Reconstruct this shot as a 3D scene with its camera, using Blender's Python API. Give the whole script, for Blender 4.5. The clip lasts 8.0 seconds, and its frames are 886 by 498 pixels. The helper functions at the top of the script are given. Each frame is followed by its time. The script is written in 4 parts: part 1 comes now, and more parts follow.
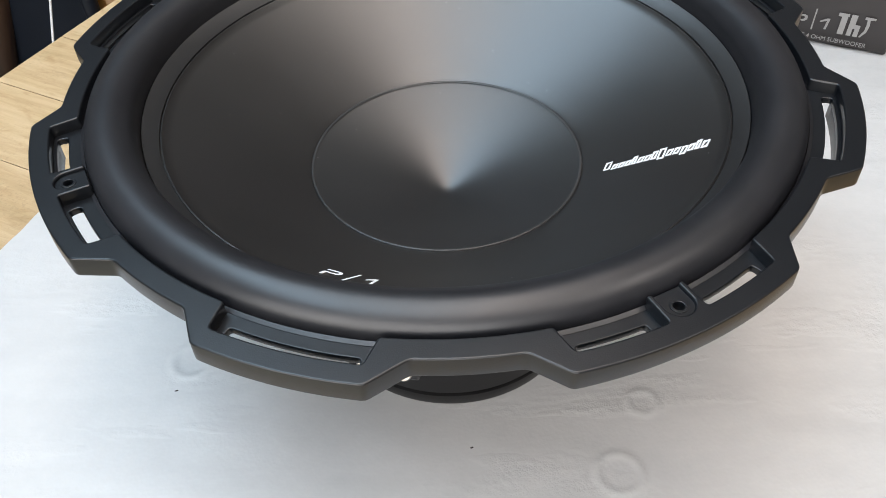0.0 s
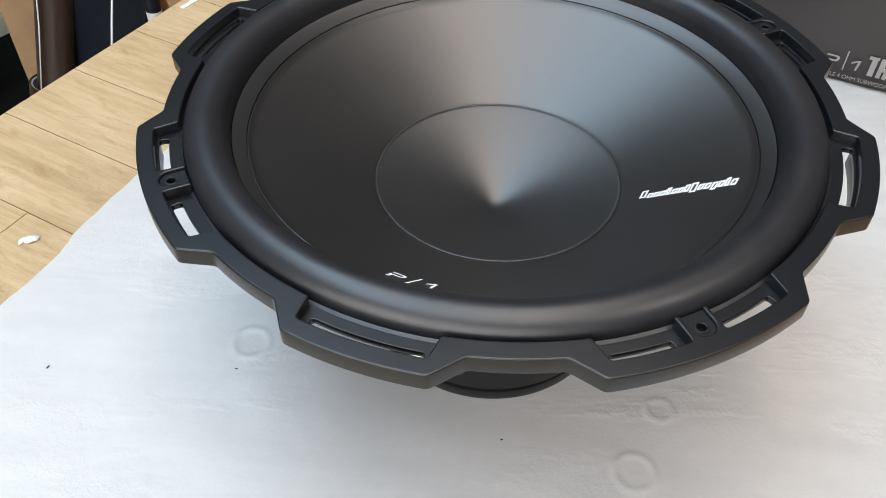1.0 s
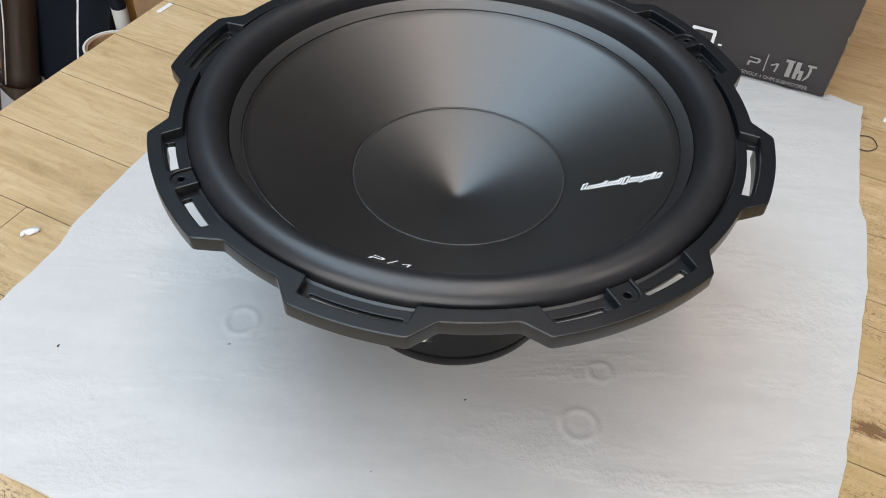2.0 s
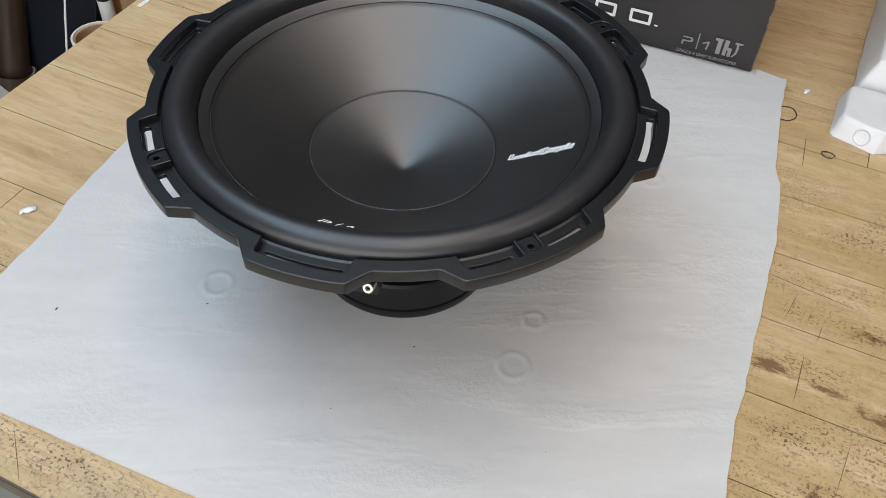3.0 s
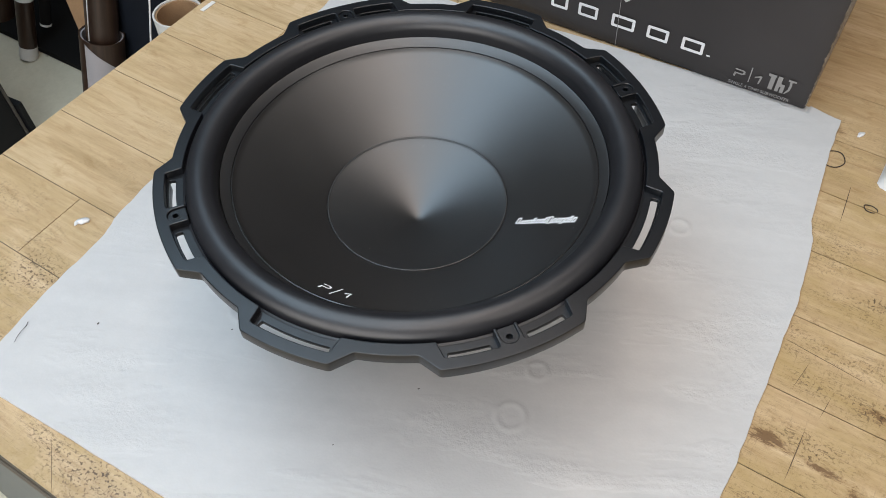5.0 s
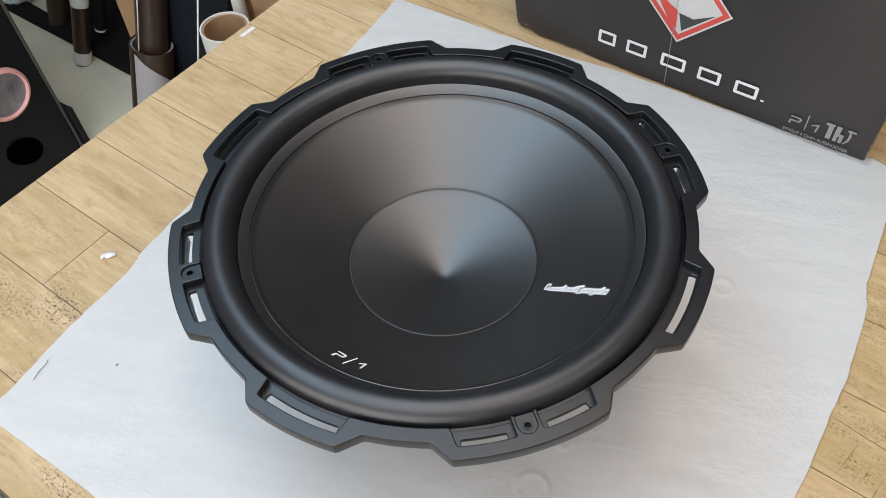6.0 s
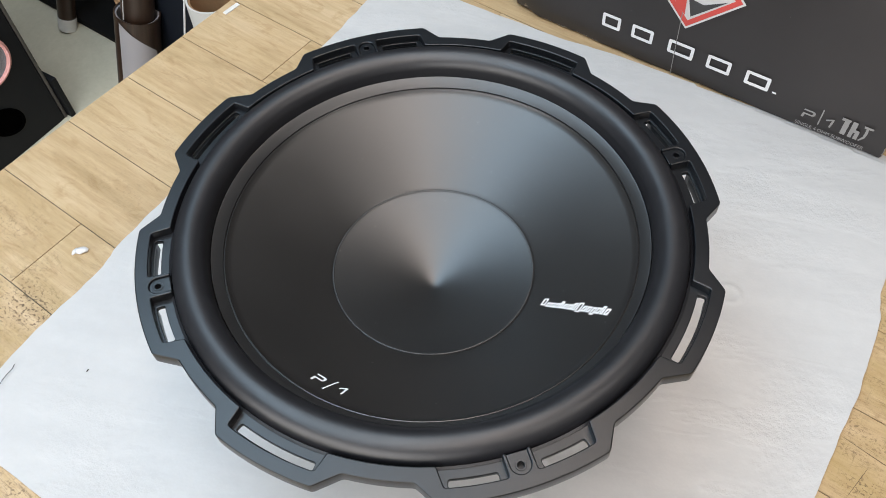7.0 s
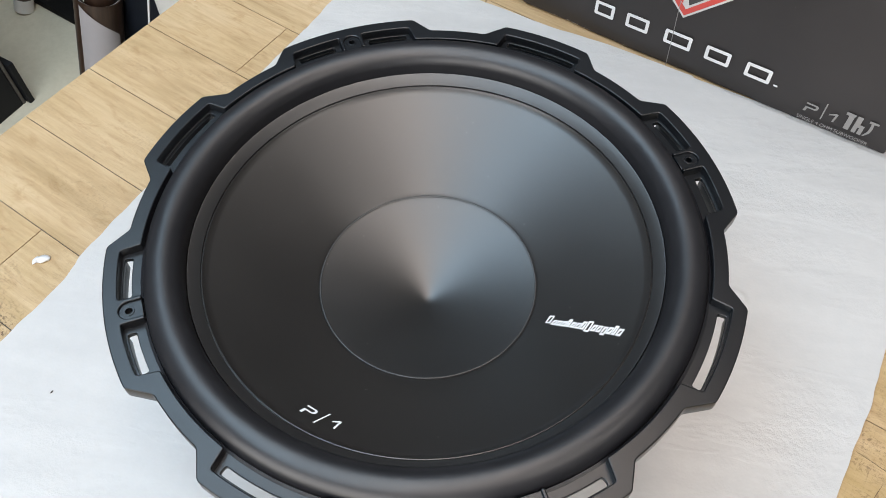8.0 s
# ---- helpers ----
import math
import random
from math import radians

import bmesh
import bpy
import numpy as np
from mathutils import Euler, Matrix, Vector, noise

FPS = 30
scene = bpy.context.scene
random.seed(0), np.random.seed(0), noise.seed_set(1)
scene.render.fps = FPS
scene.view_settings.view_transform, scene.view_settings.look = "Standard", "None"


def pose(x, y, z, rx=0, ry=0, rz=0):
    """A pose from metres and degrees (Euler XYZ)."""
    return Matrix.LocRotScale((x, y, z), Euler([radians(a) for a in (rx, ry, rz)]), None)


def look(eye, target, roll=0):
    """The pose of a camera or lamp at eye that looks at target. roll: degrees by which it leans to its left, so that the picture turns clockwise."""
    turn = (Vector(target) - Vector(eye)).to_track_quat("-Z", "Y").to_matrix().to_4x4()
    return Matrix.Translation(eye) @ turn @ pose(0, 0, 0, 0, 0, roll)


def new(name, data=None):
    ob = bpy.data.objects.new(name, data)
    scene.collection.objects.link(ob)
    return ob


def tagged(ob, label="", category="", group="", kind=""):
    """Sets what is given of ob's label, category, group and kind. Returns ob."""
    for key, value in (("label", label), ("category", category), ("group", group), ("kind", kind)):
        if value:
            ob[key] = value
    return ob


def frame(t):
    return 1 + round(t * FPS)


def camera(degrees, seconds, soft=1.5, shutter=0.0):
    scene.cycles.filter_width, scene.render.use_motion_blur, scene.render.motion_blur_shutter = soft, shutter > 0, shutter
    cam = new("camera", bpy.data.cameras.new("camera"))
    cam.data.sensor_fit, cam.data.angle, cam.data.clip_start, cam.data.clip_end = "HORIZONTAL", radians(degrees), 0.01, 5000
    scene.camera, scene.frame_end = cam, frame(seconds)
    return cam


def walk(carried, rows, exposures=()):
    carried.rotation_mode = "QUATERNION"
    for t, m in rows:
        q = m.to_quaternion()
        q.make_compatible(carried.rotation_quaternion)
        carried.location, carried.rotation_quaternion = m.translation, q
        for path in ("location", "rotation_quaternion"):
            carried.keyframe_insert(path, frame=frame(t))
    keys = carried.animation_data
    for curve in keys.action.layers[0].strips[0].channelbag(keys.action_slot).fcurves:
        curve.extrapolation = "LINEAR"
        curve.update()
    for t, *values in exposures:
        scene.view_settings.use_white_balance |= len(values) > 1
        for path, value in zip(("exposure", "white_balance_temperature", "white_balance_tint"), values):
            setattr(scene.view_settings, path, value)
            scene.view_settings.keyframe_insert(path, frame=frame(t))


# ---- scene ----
cam = camera(56.3, 8.0, soft=0.9)
PATH = [
    (0, (0.003, -0.353, 0.405), (-0.019, 1.062, -1.009), -1.6),
    (0.5, (0.015, -0.358, 0.432), (-0.051, 1.053, -0.984), 0.0),
    (1, (-0.013, -0.382, 0.443), (-0.079, 1.026, -0.977), 1.1),
    (1.2, (-0.021, -0.393, 0.448), (-0.078, 1.015, -0.972), 1.4),
    (2.3, (-0.02, -0.456, 0.508), (0.046, 0.925, -0.937), 3.7),
    (2.5, (-0.02, -0.472, 0.513), (0.05, 0.905, -0.936), 3.5),
    (3, (0.017, -0.5, 0.548), (0.068, 0.853, -0.924), 2.5),
    (3.5, (0.045, -0.497, 0.566), (0.051, 0.798, -0.959), 1.5),
    (4, (0.059, -0.476, 0.595), (0.007, 0.772, -0.967), 0.2),
    (4.5, (0.071, -0.458, 0.613), (-0.036, 0.775, -0.958), -0.8),
    (4.7, (0.073, -0.451, 0.618), (-0.05, 0.781, -0.953), -0.7),
    (5.8, (0.091, -0.403, 0.637), (-0.173, 0.814, -0.929), -2.8),
    (6, (0.088, -0.384, 0.632), (-0.186, 0.825, -0.938), -3.0),
    (6.5, (0.09, -0.349, 0.623), (-0.187, 0.82, -0.976), -3.2),
    (7, (0.082, -0.332, 0.617), (-0.171, 0.812, -1.004), -2.1),
    (7.5, (0.068, -0.314, 0.608), (-0.15, 0.813, -1.03), -0.9),
    (8, (0.056, -0.292, 0.595), (-0.117, 0.824, -1.056), 0.4),
]
EXPOSURES = [(0.0, 0.45), (1.0, 0.39), (2.5, 0.02), (3.5, -0.06), (4.5, -0.03), (6.0, 0.16), (8.0, 0.28)]
walk(cam, [(t, look(eye, target, roll)) for t, eye, target, roll in PATH], EXPOSURES)

# ---------------------------------------------------------------- light
TURN_T = -25.3                       # the table's and the room's heading
ROOM = pose(0, 0, 0, 0, 0, TURN_T)
FLOOR_Z = -0.75
CEIL_Z = 1.95

world = bpy.data.worlds.new("world")
scene.world = world
world.use_nodes = True
wn = world.node_tree.nodes
sky = wn.new("ShaderNodeTexSky")
sky.sky_type = "NISHITA"
sky.sun_disc = False
sky.sun_elevation, sky.sun_rotation = radians(35), radians(200)
wn["Background"].inputs["Strength"].default_value = 0.1
world.node_tree.links.new(sky.outputs[0], wn["Background"].inputs["Color"])


def area_lamp(name, m, sx, sy, watts, colour):
    d = bpy.data.lights.new(name, "AREA")
    d.shape, d.size, d.size_y, d.energy, d.color = "RECTANGLE", sx, sy, watts, colour
    ob = new(name, d)
    ob.matrix_world = m
    return ob


# ---------------------------------------------------------------- materials
def shader(name, rough=0.5, metal=0.0, spec=0.5):
    m = bpy.data.materials.new(name)
    m.use_nodes = True
    b = m.node_tree.nodes["Principled BSDF"]
    b.inputs["Roughness"].default_value = rough
    b.inputs["Metallic"].default_value = metal
    b.inputs["Specular IOR Level"].default_value = spec
    return m, m.node_tree.nodes, m.node_tree.links, b


def coords(n, l, scale=(1, 1, 1), kind="Object"):
    tc = n.new("ShaderNodeTexCoord")
    mp = n.new("ShaderNodeMapping")
    mp.inputs["Scale"].default_value = scale
    l.new(tc.outputs[kind], mp.inputs["Vector"])
    return mp.outputs["Vector"]


def noise_tex(n, l, vec, scale, detail=4, rough=0.6, distort=0.0):
    t = n.new("ShaderNodeTexNoise")
    t.inputs["Scale"].default_value = scale
    t.inputs["Detail"].default_value = detail
    t.inputs["Roughness"].default_value = rough
    t.inputs["Distortion"].default_value = distort
    l.new(vec, t.inputs["Vector"])
    return t.outputs["Fac"]


def ramp(n, l, fac, stops):
    r = n.new("ShaderNodeValToRGB")
    els = r.color_ramp.elements
    while len(els) < len(stops):
        els.new(0.5)
    for e, (p, c) in zip(els, stops):
        e.position = p
        e.color = (*c, 1) if len(c) == 3 else c
    l.new(fac, r.inputs["Fac"])
    return r.outputs["Color"]


def mix(n, l, fac, a, b, mode="MIX"):
    m = n.new("ShaderNodeMix")
    m.data_type, m.blend_type = "RGBA", mode
    for sock, v in ((m.inputs["Factor"], fac), (m.inputs["A"], a), (m.inputs["B"], b)):
        if isinstance(v, (int, float)):
            sock.default_value = v
        elif isinstance(v, tuple):
            sock.default_value = (*v, 1)
        else:
            l.new(v, sock)
    return m.outputs["Result"]


def bump(n, l, b, height, strength=0.3, distance=0.001):
    bp = n.new("ShaderNodeBump")
    bp.inputs["Strength"].default_value = strength
    bp.inputs["Distance"].default_value = distance
    l.new(height, bp.inputs["Height"])
    l.new(bp.outputs["Normal"], b.inputs["Normal"])


def mapped(n, l, fac, lo, hi, a=0.3, z=0.7):
    m = n.new("ShaderNodeMapRange")
    m.inputs["From Min"].default_value, m.inputs["From Max"].default_value = a, z
    m.inputs["To Min"].default_value, m.inputs["To Max"].default_value = lo, hi
    l.new(fac, m.inputs["Value"])
    return m.outputs["Result"]


def plain(name, colour, rough=0.5, metal=0.0, spec=0.5, vary=0.12, grain=400, relief=0.15, dist=0.0004, patches=8):
    """A surface of one colour with patches, grain and fine relief."""
    m, n, l, b = shader(name, rough, metal, spec)
    v = coords(n, l)
    big = noise_tex(n, l, v, patches, 3)
    fine = noise_tex(n, l, v, grain, 3)
    lo = tuple(c * (1 - vary) for c in colour)
    hi = tuple(min(1, c * (1 + vary)) for c in colour)
    c1 = ramp(n, l, big, [(0.3, lo), (0.7, hi)])
    c2 = ramp(n, l, fine, [(0.25, tuple(1 - vary for _ in range(3))), (0.75, (1, 1, 1))])
    l.new(mix(n, l, 1.0, c1, c2, "MULTIPLY"), b.inputs["Base Color"])
    l.new(mapped(n, l, big, rough * 0.9, min(1, rough * 1.12)), b.inputs["Roughness"])
    if relief:
        bump(n, l, b, fine, relief, dist)
    return m


MAT_RIM = plain("moulded_black_plastic", (0.0062, 0.0074, 0.0094), 0.32, 0.0, 0.52, grain=1600, relief=0.22, dist=0.0002)
MAT_BASKET = plain("stamped_black_steel", (0.02, 0.02, 0.021), 0.5, grain=900, relief=0.1)
MAT_MAGNET = plain("black_magnet", (0.005, 0.005, 0.0055), 0.28, 0.0, 0.4, relief=0.05)
MAT_INK = plain("white_ink", (0.8, 0.81, 0.82), 0.5, vary=0.03, relief=0)
MAT_INK_GREY = plain("grey_ink", (0.26, 0.255, 0.25), 0.5, vary=0.1, relief=0)
MAT_INK_RED = plain("red_ink", (0.62, 0.075, 0.06), 0.45, vary=0.06, relief=0)
MAT_INK_DARK = plain("dark_grey_ink", (0.05, 0.05, 0.05), 0.45, vary=0.1, relief=0)
MAT_INK_SILVER = plain("silver_ink", (0.6, 0.6, 0.6), 0.4, vary=0.08, relief=0)
MAT_SILVER = plain("nickel_terminal", (0.45, 0.43, 0.40), 0.3, 1.0, relief=0.05)
MAT_EPS = plain("white_polystyrene", (0.62, 0.628, 0.635), 0.5, vary=0.03, grain=260, relief=0.25, dist=0.0006)
MAT_PAPER = plain("white_paper", (0.66, 0.65, 0.62), 0.7, vary=0.04, relief=0.05)
MAT_RUBBER_BAND = plain("dark_rubber_band", (0.035, 0.025, 0.02), 0.6, relief=0.05)
MAT_EDGE = plain("table_edge_band", (0.09, 0.072, 0.05), 0.6, vary=0.2)
MAT_UNDER = plain("table_panel_grey", (0.14, 0.15, 0.143), 0.6)
# unseen walls, kept dark so the cone reflects little from the sides
MAT_WALL = plain("unseen_wall_grey", (0.17, 0.165, 0.16), 0.85, vary=0.05, patches=2, grain=80)
# unseen ceiling, pale and bluish to lift reflections on the frame ring
MAT_CEIL = plain("unseen_ceiling_grey", (0.45, 0.475, 0.51), 0.9, vary=0.04, patches=2, grain=80)
MAT_CARD = plain("brown_cardboard", (0.36, 0.22, 0.115), 0.8, vary=0.15, patches=14, grain=300)
MAT_BLACKBOX = plain("black_vinyl_wrap", (0.004, 0.0045, 0.006), 0.6, 0.0, 0.3, vary=0.2, relief=0.1)
MAT_PINK = plain("pink_ring_paper", (0.75, 0.36, 0.33), 0.5, vary=0.05)
MAT_SMOKE = plain("smoky_grey_disc", (0.2, 0.19, 0.2), 0.25, vary=0.45, patches=16, relief=0)
MAT_DARK = plain("dark_mat", (0.0065, 0.006, 0.0055), 0.85, 0.0, 0.2, vary=0.3)
MAT_ROLL_WHITE = plain("pale_backing_film", (0.34, 0.325, 0.335), 0.5, vary=0.05, relief=0)
MAT_WHITE_PLASTIC = plain("white_cable_sleeve", (0.78, 0.78, 0.78), 0.4, vary=0.03, relief=0)
MAT_BLUE_GREY = plain("navy_coated_board", (0.006, 0.0085, 0.014), 0.5, 0.0, 0.3, relief=0.05)
MAT_OCHRE = plain("ochre_veneer_sheet", (0.42, 0.2, 0.05), 0.5, vary=0.15)


def cone_material(name, base, rough):
    """Moulded mica polypropylene: very fine grain and faint turned rings."""
    m, n, l, b = shader(name, rough, 0.0, 1.0)
    v = coords(n, l)
    fine = noise_tex(n, l, v, 2600, 2)
    big = noise_tex(n, l, v, 14, 4)
    speck = noise_tex(n, l, v, 420, 1)
    c = ramp(n, l, big, [(0.3, tuple(x * 0.9 for x in base)), (0.7, tuple(x * 1.1 for x in base))])
    dust = ramp(n, l, speck, [(0.80, (0, 0, 0)), (0.815, (1, 1, 1))])
    l.new(mix(n, l, dust, c, (0.16, 0.155, 0.15)), b.inputs["Base Color"])
    l.new(mapped(n, l, big, rough * 0.94, rough * 1.06), b.inputs["Roughness"])
    bump(n, l, b, fine, 0.12, 0.0001)
    return m


MAT_CONE = cone_material("satin_black_cone", (0.0115, 0.0105, 0.010), 0.38)
MAT_DUST = cone_material("satin_black_dust_cap", (0.0095, 0.0095, 0.0098), 0.39)


def rubber_material():
    m, n, l, b = shader("black_rubber", 0.42, 0.0, 0.65)
    v = coords(n, l)
    big = noise_tex(n, l, v, 20, 4)
    fine = noise_tex(n, l, v, 1500, 2)
    haze = noise_tex(n, l, coords(n, l, (1, 1, 3)), 60, 5, 0.7)
    l.new(ramp(n, l, haze, [(0.35, (0.008, 0.0085, 0.0105)), (0.75, (0.013, 0.013, 0.0155))]), b.inputs["Base Color"])
    l.new(mapped(n, l, big, 0.36, 0.46), b.inputs["Roughness"])
    bump(n, l, b, fine, 0.08, 0.0001)
    return m


MAT_RUBBER = rubber_material()


def foam_material():
    """Expanded polyethylene sheet: white, cellular, with soft dents and a few glints."""
    m, n, l, b = shader("white_foam_sheet", 0.5)
    v = coords(n, l)
    cell = n.new("ShaderNodeTexVoronoi")
    cell.inputs["Scale"].default_value = 420
    l.new(v, cell.inputs["Vector"])
    mid = noise_tex(n, l, v, 90, 5, 0.7)
    streak = noise_tex(n, l, coords(n, l, (3, 14, 1)), 3.5, 4, 0.55)
    big = noise_tex(n, l, v, 7, 3)
    c = ramp(n, l, streak, [(0.3, (0.495, 0.492, 0.486)), (0.7, (0.535, 0.531, 0.523))])
    c2 = ramp(n, l, mid, [(0.3, (0.955, 0.96, 0.962)), (0.65, (1, 1, 1))])
    l.new(mix(n, l, 1.0, c, c2, "MULTIPLY"), b.inputs["Base Color"])
    band = noise_tex(n, l, coords(n, l, (5, 15, 1)), 1.0, 4, 0.6, 0.3)
    grit = noise_tex(n, l, v, 230, 3, 0.7)
    l.new(mapped(n, l, grit, 0.40, 0.62, 0.40, 0.62), b.inputs["Roughness"])
    b.inputs["Subsurface Weight"].default_value = 0.15
    b.inputs["Subsurface Radius"].default_value = (0.004, 0.004, 0.004)
    add = n.new("ShaderNodeMath")
    add.operation = "MULTIPLY_ADD"
    add.inputs[1].default_value = 0.2
    l.new(cell.outputs["Distance"], add.inputs[0])
    l.new(mapped(n, l, mid, 0.0, 0.45, 0.0, 1.0), add.inputs[2])
    add2 = n.new("ShaderNodeMath")
    add2.operation = "MULTIPLY_ADD"
    add2.inputs[1].default_value = 2.0
    l.new(big, add2.inputs[0])
    l.new(add.outputs[0], add2.inputs[2])
    rough_band = n.new("ShaderNodeMath")
    rough_band.operation = "MULTIPLY"
    l.new(grit, rough_band.inputs[0])
    l.new(mapped(n, l, band, 0.1, 6.5, 0.5, 0.66), rough_band.inputs[1])
    add3 = n.new("ShaderNodeMath")
    add3.operation = "ADD"
    l.new(add2.outputs[0], add3.inputs[0])
    l.new(rough_band.outputs[0], add3.inputs[1])
    bump(n, l, b, add3.outputs[0], 0.17, 0.001)
    return m


MAT_FOAM = foam_material()


# where dirt has gathered on the table: place and reach, along and across the planks
STAINS = [((0.416, 0.007), (0.055, 0.016)), ((0.320, 0.021), (0.030, 0.012)), ((0.365, 0.017), (0.035, 0.006)), ((0.271, 0.410), (0.014, 0.016)), ((0.372, -0.082), (0.018, 0.016)), ((0.395, 0.086), (0.03, 0.008))]
FLECKED = [((0.336, 0.090), (0.024, 0.014)), ((0.350, -0.042), (0.03, 0.012)), ((0.372, -0.085), (0.03, 0.02)), ((0.43, -0.03), (0.03, 0.012)), ((0.395, 0.088), (0.04, 0.014)), ((0.35, 0.03), (0.05, 0.02)),
           ((-0.10, -0.29), (0.12, 0.02)), ((-0.312, -0.171), (0.035, 0.022)), ((0.44, 0.06), (0.05, 0.02)), ((0.375, 0.20), (0.03, 0.012))]


def wood_material():
    """Printed oak vinyl, the grain along x; flecks and brown smears where the table has been worked on."""
    m, n, l, b = shader("oak_print_vinyl", 0.45)
    info = n.new("ShaderNodeObjectInfo")
    tc = n.new("ShaderNodeTexCoord")
    shift = n.new("ShaderNodeVectorMath")
    shift.operation = "ADD"
    l.new(tc.outputs["Object"], shift.inputs[0])
    comb = n.new("ShaderNodeCombineXYZ")
    mul = n.new("ShaderNodeMath")
    mul.operation = "MULTIPLY"
    mul.inputs[1].default_value = 37.0
    l.new(info.outputs["Random"], mul.inputs[0])
    l.new(mul.outputs[0], comb.inputs[2])
    l.new(comb.outputs[0], shift.inputs[1])

    def stretch(sx, sy, source=None):
        mp = n.new("ShaderNodeMapping")
        mp.inputs["Scale"].default_value = (sx, sy, 1)
        l.new(source or shift.outputs[0], mp.inputs["Vector"])
        return mp.outputs["Vector"]

    broad = noise_tex(n, l, stretch(4, 17), 1.0, 5, 0.6, 1.3)
    fine = noise_tex(n, l, stretch(14, 190), 1.0, 5, 0.65, 0.4)
    swirl = noise_tex(n, l, stretch(13, 52), 1.0, 6, 0.62, 2.2)
    knots = noise_tex(n, l, stretch(34, 75), 1.0, 3, 0.6, 1.0)
    patch = noise_tex(n, l, stretch(7, 9), 1.0, 3)
    base = ramp(n, l, broad, [(0.28, (0.450, 0.325, 0.180)), (0.5, (0.560, 0.412, 0.243)), (0.72, (0.63, 0.485, 0.310))])
    line = ramp(n, l, fine, [(0.3, (0.80, 0.76, 0.70)), (0.62, (1, 1, 1))])
    c = mix(n, l, 1.0, base, line, "MULTIPLY")
    flame = ramp(n, l, swirl, [(0.34, (0.66, 0.55, 0.42)), (0.46, (1, 1, 1))])
    c = mix(n, l, 0.45, c, flame, "MULTIPLY")
    knot = ramp(n, l, knots, [(0.24, (0.5, 0.38, 0.26)), (0.31, (1, 1, 1))])
    c = mix(n, l, 0.4, c, knot, "MULTIPLY")
    tone = ramp(n, l, info.outputs["Random"], [(0, (0.92, 0.90, 0.86)), (1, (1.0, 1.0, 1.0))])
    c = mix(n, l, 1.0, c, tone, "MULTIPLY")
    # how far the table is worn: the side where the work is done, and the front edge
    table_xy = tc.outputs["Object"]
    sep = n.new("ShaderNodeSeparateXYZ")
    l.new(table_xy, sep.inputs[0])
    side = mapped(n, l, sep.outputs["X"], 0.22, 1.0, -0.1, 0.28)
    front = mapped(n, l, sep.outputs["Y"], 1.0, 0.0, -0.2, -0.03)
    far = mapped(n, l, sep.outputs["Y"], 1.0, 0.3, 0.25, 0.5)
    worn = n.new("ShaderNodeMath")
    worn.operation = "MULTIPLY"
    l.new(side, worn.inputs[0])
    l.new(far, worn.inputs[1])
    most = n.new("ShaderNodeMath")
    most.operation = "MAXIMUM"
    l.new(worn.outputs[0], most.inputs[0])
    l.new(front, most.inputs[1])
    wear = most.outputs[0]
    fleck = noise_tex(n, l, stretch(330, 380, table_xy), 1.0, 2, 0.5, 0.1)
    crumbs = noise_tex(n, l, stretch(120, 150, table_xy), 1.0, 4, 0.75, 0.2)
    cluster = noise_tex(n, l, stretch(7, 12, table_xy), 1.0, 6, 0.7, 1.0)
    smear = noise_tex(n, l, stretch(45, 110, table_xy), 1.0, 8, 0.8, 0.5)
    grime = noise_tex(n, l, stretch(9, 26, table_xy), 1.0, 7, 0.72, 0.6)

    def pooled(height, places, gain):
        """Raises a dirt pattern round the spots where it has gathered."""
        for (u, w), (ru, rw) in places:
            mp = n.new("ShaderNodeMapping")
            mp.vector_type = "TEXTURE"
            mp.inputs["Location"].default_value = (u, w, 0)
            mp.inputs["Scale"].default_value = (ru, rw, 1)
            l.new(table_xy, mp.inputs["Vector"])
            ln = n.new("ShaderNodeVectorMath")
            ln.operation = "LENGTH"
            l.new(mp.outputs["Vector"], ln.inputs[0])
            near = mapped(n, l, ln.outputs["Value"], gain, 0.0, 0.0, 1.0)
            sm = n.new("ShaderNodeMath")
            sm.operation = "ADD"
            l.new(height, sm.inputs[0])
            l.new(near, sm.inputs[1])
            height = sm.outputs[0]
        return height

    smear = pooled(smear, STAINS, 0.26)
    cluster = pooled(cluster, FLECKED, 0.19)
    veil = ramp(n, l, grime, [(0.40, (0, 0, 0)), (0.62, (0.75, 0.75, 0.75))])
    c = mix(n, l, mix(n, l, 1.0, veil, wear, "MULTIPLY"), c, (0.38, 0.268, 0.112))
    spots = mix(n, l, 1.0, ramp(n, l, fleck, [(0.555, (0, 0, 0)), (0.61, (1, 1, 1))]), ramp(n, l, cluster, [(0.48, (0.05, 0.05, 0.05)), (0.72, (0.95, 0.95, 0.95))]), "MULTIPLY")
    blots = mix(n, l, 1.0, ramp(n, l, crumbs, [(0.60, (0, 0, 0)), (0.65, (1, 1, 1))]), ramp(n, l, cluster, [(0.62, (0, 0, 0)), (0.78, (0.85, 0.85, 0.85))]), "MULTIPLY")
    tide = ramp(n, l, smear, [(0.56, (0, 0, 0)), (0.66, (0.4, 0.4, 0.4))])
    c = mix(n, l, mix(n, l, 1.0, tide, wear, "MULTIPLY"), c, (0.25, 0.14, 0.055))
    brown = ramp(n, l, smear, [(0.66, (0, 0, 0)), (0.70, (0.85, 0.85, 0.85))])
    c = mix(n, l, mix(n, l, 1.0, brown, wear, "MULTIPLY"), c, (0.135, 0.072, 0.03))
    spots = mix(n, l, 1.0, spots, blots, "ADD")
    c = mix(n, l, mix(n, l, 1.0, spots, wear, "MULTIPLY"), c, (0.075, 0.042, 0.018))
